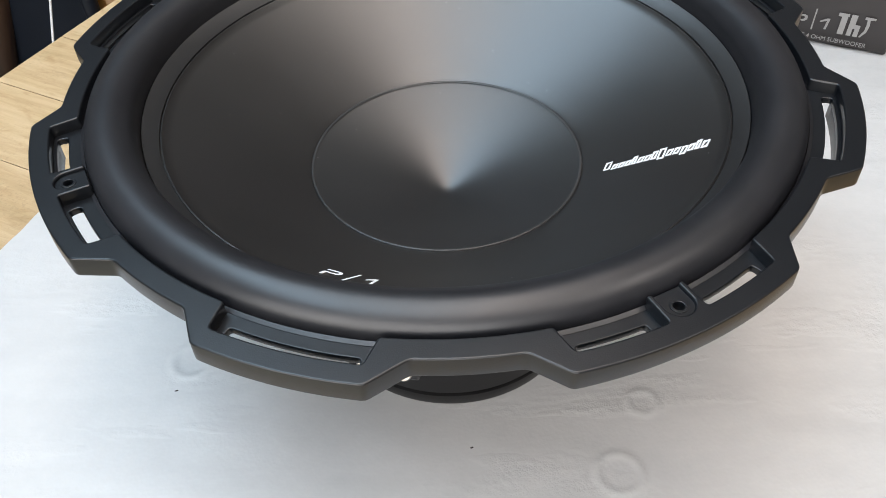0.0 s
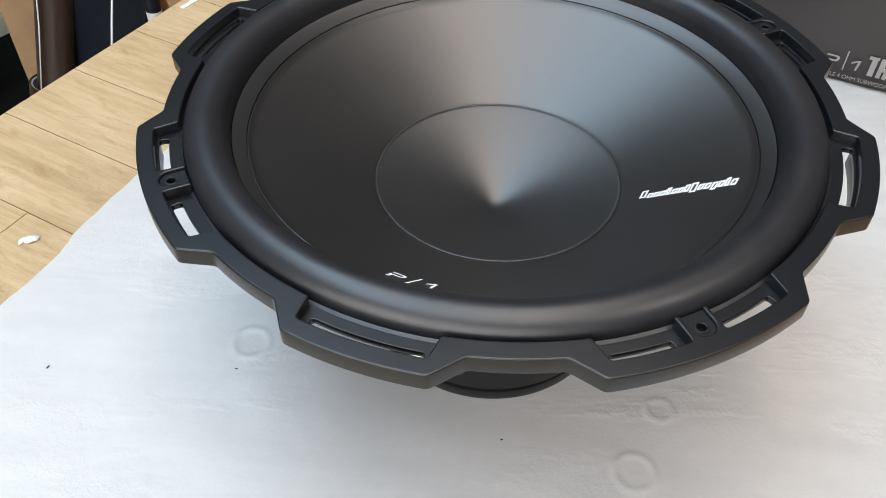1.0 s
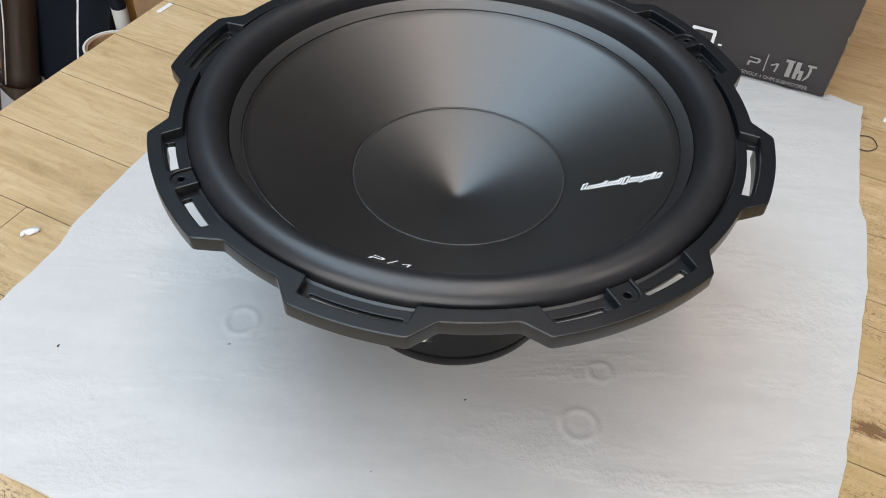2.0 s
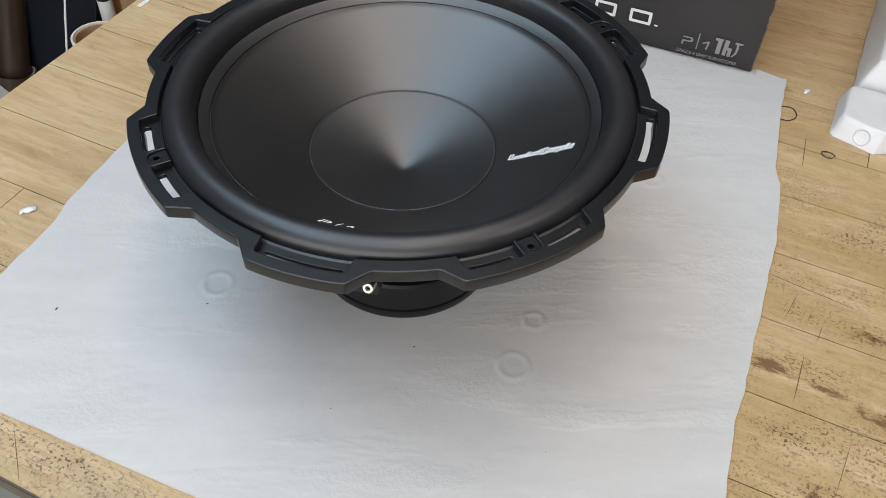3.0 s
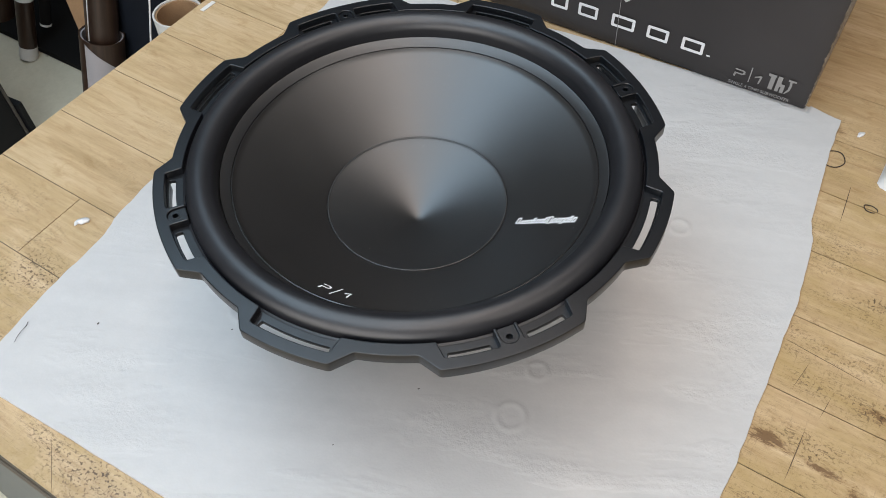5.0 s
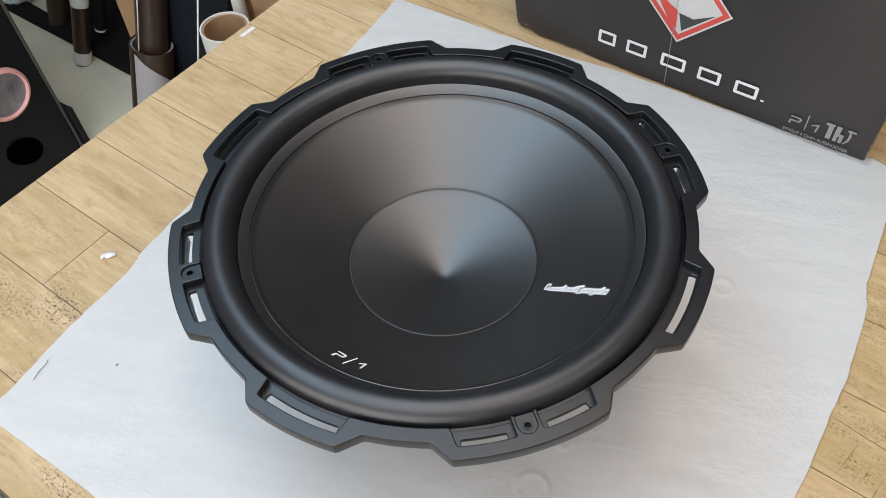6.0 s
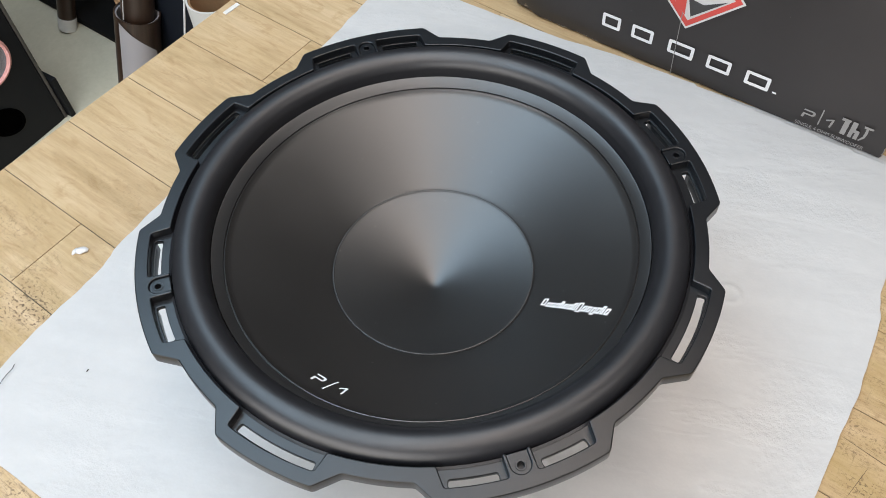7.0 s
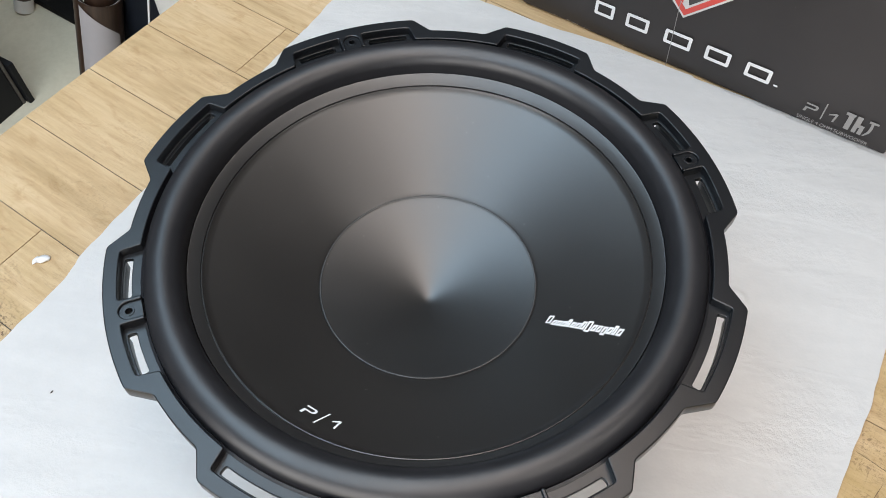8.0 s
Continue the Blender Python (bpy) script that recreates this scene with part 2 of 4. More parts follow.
    # crackle and cutter marks, dark and thin
    for sx, sy, lo, dark in ((60, 75, 0.006, 0.35), (190, 14, 0.005, 0.65), (13, 130, 0.009, 0.7)):
        crack = noise_tex(n, l, stretch(sx, sy, table_xy), 1.0, 3, 0.6, 0.5)
        thin = ramp(n, l, crack, [(0.5 - lo, (0, 0, 0)), (0.5, (dark, dark, dark)), (0.5 + lo, (0, 0, 0))])
        where = ramp(n, l, cluster, [(0.42, (0.35, 0.35, 0.35)), (0.60, (1, 1, 1))])
        c = mix(n, l, mix(n, l, 1.0, mix(n, l, 1.0, thin, where, "MULTIPLY"), wear, "MULTIPLY"), c, (0.12, 0.078, 0.04))
    l.new(c, b.inputs["Base Color"])
    l.new(mapped(n, l, patch, 0.36, 0.52), b.inputs["Roughness"])
    bump(n, l, b, fine, 0.12, 0.0003)
    return m


MAT_WOOD = wood_material()
MAT_JOINT = plain("dark_joint", (0.15, 0.10, 0.055), 0.8, vary=0.3)


def box_material():
    """Black printed carton with scuffs; brown board shows at the rubbed lower edge and corners."""
    m, n, l, b = shader("black_printed_carton", 0.5, 0.0, 0.4)
    v = coords(n, l)
    big = noise_tex(n, l, v, 9, 4)
    scuff = noise_tex(n, l, v, 120, 6, 0.75)
    speck = noise_tex(n, l, v, 330, 2)
    c = ramp(n, l, big, [(0.3, (0.025, 0.0226, 0.0226)), (0.7, (0.035, 0.0316, 0.0318))])
    d = ramp(n, l, speck, [(0.775, (0, 0, 0)), (0.79, (1, 1, 1))])
    c = mix(n, l, d, c, (0.25, 0.24, 0.22))
    # rubbed board along the lower edge and the upright corners of the front
    sep = n.new("ShaderNodeSeparateXYZ")
    tc = n.new("ShaderNodeTexCoord")
    l.new(tc.outputs["Object"], sep.inputs[0])
    low_edge = mapped(n, l, sep.outputs["Z"], 0.60, 0.0, 0.0, 0.006)
    rubbed = mapped(n, l, sep.outputs["X"], 1.0, 0.25, 0.10, 0.26)
    lows = n.new("ShaderNodeMath")
    lows.operation = "MULTIPLY"
    l.new(low_edge, lows.inputs[0])
    l.new(rubbed, lows.inputs[1])
    low = lows.outputs[0]
    left = mapped(n, l, sep.outputs["X"], 0.62, 0.0, 0.0, 0.016)
    right = mapped(n, l, sep.outputs["X"], 0.0, 0.52, 0.421, 0.427)
    mx = n.new("ShaderNodeMath")
    mx.operation = "MAXIMUM"
    l.new(left, mx.inputs[0])
    l.new(right, mx.inputs[1])
    mx2 = n.new("ShaderNodeMath")
    mx2.operation = "MAXIMUM"
    l.new(mx.outputs[0], mx2.inputs[0])
    l.new(low, mx2.inputs[1])
    sm = n.new("ShaderNodeMath")
    sm.operation = "ADD"
    # the crushed lower corner
    at = n.new("ShaderNodeCombineXYZ")
    l.new(sep.outputs["X"], at.inputs["X"])
    l.new(sep.outputs["Z"], at.inputs["Y"])
    ln = n.new("ShaderNodeVectorMath")
    ln.operation = "LENGTH"
    l.new(at.outputs[0], ln.inputs[0])
    mx3 = n.new("ShaderNodeMath")
    mx3.operation = "MAXIMUM"
    l.new(mx2.outputs[0], mx3.inputs[0])
    l.new(mapped(n, l, ln.outputs["Value"], 0.52, 0.1, 0.004, 0.045), mx3.inputs[1])
    l.new(mx3.outputs[0], sm.inputs[0])
    l.new(scuff, sm.inputs[1])
    worn = ramp(n, l, sm.outputs[0], [(0.93, (0, 0, 0)), (0.98, (1, 1, 1))])
    c = mix(n, l, worn, c, ramp(n, l, speck, [(0.45, (0.24, 0.19, 0.125)), (0.60, (0.42, 0.40, 0.37))]))
    l.new(c, b.inputs["Base Color"])
    l.new(mapped(n, l, big, 0.42, 0.6), b.inputs["Roughness"])
    bump(n, l, b, scuff, 0.12, 0.0006)
    return m


MAT_BOX = box_material()


def walnut_material():
    m, n, l, b = shader("walnut_film", 0.35)
    v = coords(n, l, (60, 60, 5))
    g = noise_tex(n, l, v, 1.0, 5, 0.65, 0.4)
    l.new(ramp(n, l, g, [(0.3, (0.016, 0.009, 0.006)), (0.7, (0.052, 0.028, 0.017))]), b.inputs["Base Color"])
    return m


MAT_WALNUT = walnut_material()


def tile_material():
    m, n, l, b = shader("cream_floor_tile", 0.35)
    v = coords(n, l)
    g = noise_tex(n, l, v, 6, 5)
    f = noise_tex(n, l, v, 90, 3)
    c = ramp(n, l, g, [(0.3, (0.54, 0.50, 0.385)), (0.7, (0.64, 0.60, 0.47))])
    c2 = ramp(n, l, f, [(0.3, (0.92, 0.92, 0.9)), (0.7, (1, 1, 1))])
    l.new(mix(n, l, 1.0, c, c2, "MULTIPLY"), b.inputs["Base Color"])
    return m


MAT_TILE = tile_material()


# ---------------------------------------------------------------- mesh helpers
def link(name, bm, material, m=None, smooth=False, angle=None):
    me = bpy.data.meshes.new(name)
    bm.to_mesh(me)
    bm.free()
    me.materials.append(material)
    if smooth:
        me.shade_smooth()
        if angle:
            me.set_sharp_from_angle(angle=radians(angle))
    ob = new(name, me)
    if m is not None:
        ob.matrix_world = m
    return ob


def part(name, bm, material, parent, label="", smooth=False, angle=None, m=None):
    ob = link(name, bm, material, None, smooth, angle)
    ob.parent = parent
    if m is not None:
        ob.matrix_basis = m
    return tagged(ob, label)


def empty(name, m, label, category, group="", kind=""):
    ob = new(name)
    ob.empty_display_size = 0.05
    ob.matrix_world = m
    return tagged(ob, label, category, group, kind)


def box_bm(x0, x1, y0, y1, z0, z1, bevel=0.0, seg=2):
    bm = bmesh.new()
    bmesh.ops.create_cube(bm, size=1)
    for v in bm.verts:
        v.co = Vector((x0 if v.co.x < 0 else x1, y0 if v.co.y < 0 else y1, z0 if v.co.z < 0 else z1))
    if bevel:
        bmesh.ops.bevel(bm, geom=bm.edges[:], offset=bevel, segments=seg, affect="EDGES", profile=0.5)
    return bm


def lathe_bm(profile, seg=96, closed=False):
    """Turns (r, z) round the z axis; r = 0 gives a pole."""
    bm = bmesh.new()
    rings = []
    for r, z in profile:
        if r < 1e-6:
            rings.append([bm.verts.new((0, 0, z))])
        else:
            rings.append([bm.verts.new((r * math.cos(2 * math.pi * i / seg), r * math.sin(2 * math.pi * i / seg), z)) for i in range(seg)])
    pairs = list(zip(rings, rings[1:]))
    if closed:
        pairs.append((rings[-1], rings[0]))
    for a, b in pairs:
        for i in range(seg):
            j = (i + 1) % seg
            if len(a) == 1 and len(b) == 1:
                continue
            if len(a) == 1:
                bm.faces.new((a[0], b[j], b[i]))
            elif len(b) == 1:
                bm.faces.new((a[i], a[j], b[0]))
            else:
                bm.faces.new((a[i], a[j], b[j], b[i]))
    bmesh.ops.recalc_face_normals(bm, faces=bm.faces[:])
    return bm


def plate_bm(loops, z0, z1, bevel=0.0004, res=2):
    """A flat plate with holes: loops of (x, y), the first the outline, filled and bevelled."""
    cu = bpy.data.curves.new("plate", "CURVE")
    cu.dimensions, cu.fill_mode = "2D", "BOTH"
    cu.extrude = (z1 - z0) / 2 - bevel
    cu.bevel_depth, cu.bevel_resolution, cu.offset = bevel, res, -bevel
    for loop in loops:
        sp = cu.splines.new("POLY")
        sp.points.add(len(loop) - 1)
        for p, (x, y) in zip(sp.points, loop):
            p.co = (x, y, 0, 1)
        sp.use_cyclic_u = True
    ob = bpy.data.objects.new("plate", cu)
    scene.collection.objects.link(ob)
    dg = bpy.context.evaluated_depsgraph_get()
    me = bpy.data.meshes.new_from_object(ob.evaluated_get(dg))
    bm = bmesh.new()
    bm.from_mesh(me)
    bmesh.ops.translate(bm, verts=bm.verts[:], vec=(0, 0, (z0 + z1) / 2))
    bmesh.ops.remove_doubles(bm, verts=bm.verts[:], dist=1e-6)
    bpy.data.objects.remove(ob)
    bpy.data.curves.remove(cu)
    bpy.data.meshes.remove(me)
    return bm


def text_bm(body, size, depth=0.0002, bold=0.0, spacing=1.0):
    cu = bpy.data.curves.new("lettering", "FONT")
    cu.body, cu.size, cu.extrude, cu.offset, cu.space_character = body, size, depth, bold, spacing
    cu.resolution_u = 4
    ob = bpy.data.objects.new("lettering", cu)
    scene.collection.objects.link(ob)
    dg = bpy.context.evaluated_depsgraph_get()
    me = bpy.data.meshes.new_from_object(ob.evaluated_get(dg))
    bm = bmesh.new()
    bm.from_mesh(me)
    bpy.data.objects.remove(ob)
    bpy.data.curves.remove(cu)
    bpy.data.meshes.remove(me)
    return bm


def tube_bm(points, r, seg=10, cap=True):
    """A tube along a line of points; r may be a number or a list."""
    bm = bmesh.new()
    pts = [Vector(p) for p in points]
    rings = []
    up = Vector((0.13, 0.31, 0.94)).normalized()
    for i, p in enumerate(pts):
        d = (pts[min(i + 1, len(pts) - 1)] - pts[max(i - 1, 0)]).normalized()
        s = d.cross(up).normalized()
        w = s.cross(d)
        rr = r[i] if isinstance(r, (list, tuple)) else r
        rings.append([bm.verts.new(p + rr * (math.cos(2 * math.pi * k / seg) * s + math.sin(2 * math.pi * k / seg) * w)) for k in range(seg)])
    for a, b in zip(rings, rings[1:]):
        for k in range(seg):
            bm.faces.new((a[k], a[(k + 1) % seg], b[(k + 1) % seg], b[k]))
    if cap:
        bm.faces.new(rings[0][::-1])
        bm.faces.new(rings[-1])
    bmesh.ops.recalc_face_normals(bm, faces=bm.faces[:])
    return bm


def polar(r, deg):
    return (r * math.cos(radians(deg)), r * math.sin(radians(deg)))


def arc(r, a0, a1, step=1.0):
    k = max(2, int(abs(a1 - a0) / step) + 1)
    return [polar(r, a0 + (a1 - a0) * i / (k - 1)) for i in range(k)]


def rounded(loop, r, n=4):
    """Rounds the corners of a loop of (x, y) that turn sharply."""
    out = []
    k = len(loop)
    for i in range(k):
        p, a, c = Vector(loop[i]), Vector(loop[i - 1]), Vector(loop[(i + 1) % k])
        u, w = (a - p), (c - p)
        if u.length < 1e-7 or w.length < 1e-7:
            out.append(tuple(p))
            continue
        ang = u.angle(w)
        if ang > radians(165):
            out.append(tuple(p))
            continue
        d = min(r, u.length * 0.45, w.length * 0.45)
        s, e = p + u.normalized() * d, p + w.normalized() * d
        for q in range(n + 1):
            t = q / n
            out.append(tuple((1 - t) ** 2 * s + 2 * t * (1 - t) * p + t * t * e))
    return out


# ---------------------------------------------------------------- the room
def room_part(name, bm, material, label, category):
    ob = link(name, bm, material, ROOM)
    return tagged(ob, label, category, kind="structure")


RX0, RX1, RY0, RY1 = -2.6, 2.6, -2.3, 2.7
# walls and ceiling are out of view and serve to shape the light
room_part("floor", box_bm(RX0, RX1, RY0, RY1, FLOOR_Z - 0.1, FLOOR_Z), MAT_TILE, "cream tiled shop floor, slightly worn", "floor")
room_part("ceiling", box_bm(RX0, RX1, RY0, RY1, CEIL_Z, CEIL_Z + 0.1), MAT_CEIL, "unseen pale blue-grey ceiling, toned for reflections in the black parts", "ceiling")
room_part("wall_west", box_bm(RX0 - 0.15, RX0, RY0 - 0.15, RY1 + 0.15, FLOOR_Z - 0.1, CEIL_Z + 0.1), MAT_WALL, "unseen grey shop wall, kept dark for reflections in the black parts", "wall")
room_part("wall_north", box_bm(RX0, RX1, RY1, RY1 + 0.15, FLOOR_Z - 0.1, CEIL_Z + 0.1), MAT_WALL, "unseen grey shop wall, kept dark for reflections in the black parts", "wall")
room_part("wall_east", box_bm(RX1, RX1 + 0.15, RY0 - 0.15, RY1 + 0.15, FLOOR_Z - 0.1, CEIL_Z + 0.1), MAT_WALL, "unseen grey shop wall, kept dark for reflections in the black parts", "wall")


def wall_with_opening():
    """The unseen wall on the south side, with a wide opening added for fill light."""
    bm = bmesh.new()
    for x0, x1, z0, z1 in ((RX0, -1.15, FLOOR_Z - 0.1, CEIL_Z + 0.1), (1.85, RX1, FLOOR_Z - 0.1, CEIL_Z + 0.1),
                           (-1.15, 1.85, 1.6, CEIL_Z + 0.1), (-1.15, 1.85, FLOOR_Z - 0.1, -0.1)):
        b = box_bm(x0, x1, RY0 - 0.15, RY0, z0, z1)
        me = bpy.data.meshes.new("piece")
        b.to_mesh(me)
        b.free()
        bm.from_mesh(me)
        bpy.data.meshes.remove(me)
    room_part("wall_south", bm, MAT_WALL, "unseen shop wall with an added wide opening for fill light", "wall")


wall_with_opening()


def unseen_ceiling_light(x, y, turn, watts, colour, sx=1.2, sy=0.3):
    m = ROOM @ pose(x, y, CEIL_Z, 0, 0, turn)
    lamp = empty("unseen_ceiling_light", m, "slim ceiling light panel out of view, placed for highlights and fill", "ceiling light", "ceiling lights")
    part("housing", box_bm(-sx / 2 - 0.02, sx / 2 + 0.02, -sy / 2 - 0.02, sy / 2 + 0.02, -0.03, 0.0, 0.004), MAT_CEIL, lamp)
    area_lamp("ceiling_glow", m @ pose(0, 0, -0.034), sx, sy, watts, colour)


# all out of view; the first two follow the highlights on the cone
LAMPS = [
    (0.25, -0.30, 25.3, 15, (1.0, 0.84, 0.74), 0.34, 2.2),
    (-0.22, -0.25, 25.3, 12, (0.86, 0.93, 1.0), 0.40, 2.2),
    # wide blue panel standing in for unseen cool light from the left
    (-0.88, 0.00, 25.3, 27, (0.58, 0.80, 1.0), 0.75, 2.2),
    # added warm fill from the right, no known fixture
    (1.50, -0.80, 25.3, 13, (1.0, 0.92, 0.86), 1.0, 1.2),
]
for lx, ly, turn, watts, colour, sx, sy in LAMPS:
    spot = ROOM.inverted() @ Vector((lx, ly, 0))
    unseen_ceiling_light(spot.x, spot.y, turn, watts, colour, sx, sy)
# added fill light in the made-up front opening
area_lamp("front_fill", ROOM @ pose(0.35, RY0 + 0.02, 0.75, 90, 0, 0), 3.0, 1.7, 51, (1.0, 0.965, 0.945))

# ---------------------------------------------------------------- the table
TU0, TU1, TV0, TV1 = -0.477, 1.05, -0.32, 1.05
table = empty("work_table", ROOM @ pose(0, 0, 0), "wooden work table covered with worn oak-print vinyl", "table")
part("table_board", box_bm(TU0, TU1, TV0, TV1, -0.014, -0.0012, 0.001), MAT_EDGE, table, "dark board under the vinyl planks")
part("edge_band", box_bm(TU0, TU1, TV0 - 0.002, TV0, -0.012, -0.001, 0.0006), MAT_EDGE, table, "thin dark edge strip")
part("front_panel", box_bm(TU0 + 0.01, TU1 - 0.01, TV0 + 0.0005, TV0 + 0.016, FLOOR_Z + 0.03, -0.0142, 0.001), MAT_UNDER, table, "plain grey front panel under the table top")
part("edge_band", box_bm(TU0 - 0.0015, TU0, TV0, TV1, -0.014, -0.003, 0.0005), MAT_EDGE, table)
for lx, ly in ((TU0 + 0.08, TV0 + 0.16), (TU1 - 0.08, TV0 + 0.16), (TU0 + 0.08, TV1 - 0.08), (TU1 - 0.08, TV1 - 0.08)):
    part("leg", box_bm(lx - 0.025, lx + 0.025, ly - 0.025, ly + 0.025, FLOOR_Z, -0.0142, 0.003), MAT_UNDER, table)

# ---------------------------------------------------------------- foam sheet
BOX_W, BOX_D, BOX_H = 0.4266, 0.22, 0.43
BOX_M = pose(-0.002, 0.456, 0.0012, 0, 0, -24.35)
SHEET = [(-0.155, 0.492), (0.424, 0.268), (0.196, -0.352), (-0.370, -0.132)]


def foam_sheet():
    """A grid over the four corners with wavering edges, gentle swells and round dents."""
    nu, nv = 330, 330
    c = [Vector((*p, 0)) for p in SHEET]
    bm = bmesh.new()
    dents = [((0.091, -0.124), 0.012), ((0.111, -0.079), 0.008), ((-0.156, -0.044), 0.012), ((0.241, 0.0965), 0.009)]

    def waver(t, knots):
        """Millimetres out of true along an edge, eased between knots."""
        for (a, p), (b, q) in zip(knots, knots[1:]):
            if t <= b:
                k = (t - a) / (b - a)
                return 0.001 * (p + (q - p) * k * k * (3 - 2 * k))
        return 0.001 * knots[-1][1]

    west = ((0, -3), (0.06, -3), (0.12, -5), (0.17, -4), (0.22, -1.5), (0.255, -1), (0.272, -3), (0.29, -5.5), (0.36, -5), (0.5, -2), (0.86, 5), (1, 2))
    east = ((0, -3), (0.2, -4.5), (0.29, -4.5), (0.34, -0.5), (0.40, 1), (0.47, 4.5), (0.54, 6.5), (0.60, 9.5), (0.67, 8.5), (0.72, 7.5), (0.742, 3), (0.765, 0.5), (0.85, -0.7), (0.9, -1.5), (1, 0))
    north = ((0, 0), (0.35, 0), (0.5, 7), (0.93, 9), (1, 0))
    south = ((0, 7), (0.5, 13), (1, 4))
    grid = []
    for j in range(nv + 1):
        t = j / nv
        row = []
        left = c[3].lerp(c[0], t) + Vector((0.945, -0.326, 0)) * (waver(t, west) + 0.0012 * noise.noise(Vector((t * 38, 2, 0))))
        right = c[2].lerp(c[1], t) + Vector((0.94, -0.345, 0)) * (waver(t, east) + 0.0009 * noise.noise(Vector((t * 44, 7, 0))))
        for i in range(nu + 1):
            s = i / nu
            p = left.lerp(right, s)
            end = min(1, 12 * s, 12 * (1 - s))
            p += Vector((-0.362, -0.93, 0)) * waver(s, south) * max(0, 1 - 5 * t)
            p += Vector((0.36, 0.93, 0)) * waver(s, north) * max(0, 5 * t - 4)
            if j in (0, nv):
                p += Vector((0.3, 1, 0)) * 0.0005 * noise.noise(Vector((s * 23, j, 5))) * end
            q = ROOM.inverted() @ Vector((p.x, p.y, 0))
            lift = 0.0009 * noise.noise(Vector((q.x * 5, q.y * 16, 0))) + 0.0004 * noise.noise(Vector((q.x * 30, q.y * 42, 1)))
            z = 0.0032 + lift * min(1, p.xy.length / 0.12 if p.xy.length < 0.12 else 1)
            for (dx, dy), r in dents:
                d = math.hypot(p.x - dx, p.y - dy)
                if d < 0.03:
                    z += 0.0007 * math.exp(-((d - r) / 0.0019) ** 2) - 0.00025 * math.exp(-(d / (r * 0.7)) ** 2)
            b = BOX_M.inverted() @ Vector((p.x, p.y, 0))
            if -0.004 < b.x < BOX_W + 0.004 and b.y > -0.001:
                z = 0.0009
            row.append(bm.verts.new((p.x, p.y, z)))
        grid.append(row)
    for j in range(nv):
        for i in range(nu):
            bm.faces.new((grid[j][i], grid[j][i + 1], grid[j + 1][i + 1], grid[j + 1][i]))
    rim = [e for e in bm.edges if e.is_boundary]
    geom = bmesh.ops.extrude_edge_only(bm, edges=rim)["geom"]
    for v in geom:
        if isinstance(v, bmesh.types.BMVert):
            v.co.z = 0.0003
            v.co.x *= 1.001
            v.co.y *= 1.001
    bmesh.ops.recalc_face_normals(bm, faces=bm.faces[:])
    ob = link("foam_sheet", bm, MAT_FOAM, smooth=True, angle=50)
    tagged(ob, "white expanded foam packing sheet with wavy cut edges", "foam sheet")


foam_sheet()

# ---------------------------------------------------------------- the loudspeaker
A0 = 27.4
RIM_Z = 0.1812
CONE_IN, CONE_OUT = (0.072, 0.122), (0.140, 0.1645)


def cone_z(r):
    return CONE_IN[1] + (CONE_OUT[1] - CONE_IN[1]) * (r - CONE_IN[0]) / (CONE_OUT[0] - CONE_IN[0])


def outline(r_lobe, r_valley, shrink=0.0):
    """The frame's outline: eight lobes, wide ones at the screws and narrow ones between."""
    pts = []
    for k in range(4):
        c = A0 + 90 * k
        pts += arc(r_lobe, c - 14.7 + shrink, c + 14.7 - shrink, 1.2)
        pts += arc(r_valley, c + 18.6 - shrink, c + 31.5 + shrink, 1.2)
        pts += arc(r_lobe, c + 35.5 + shrink, c + 54.6 - shrink, 1.2)
        pts += arc(r_valley, c + 58.8 - shrink, c + 71.4 + shrink, 1.2)
    return pts


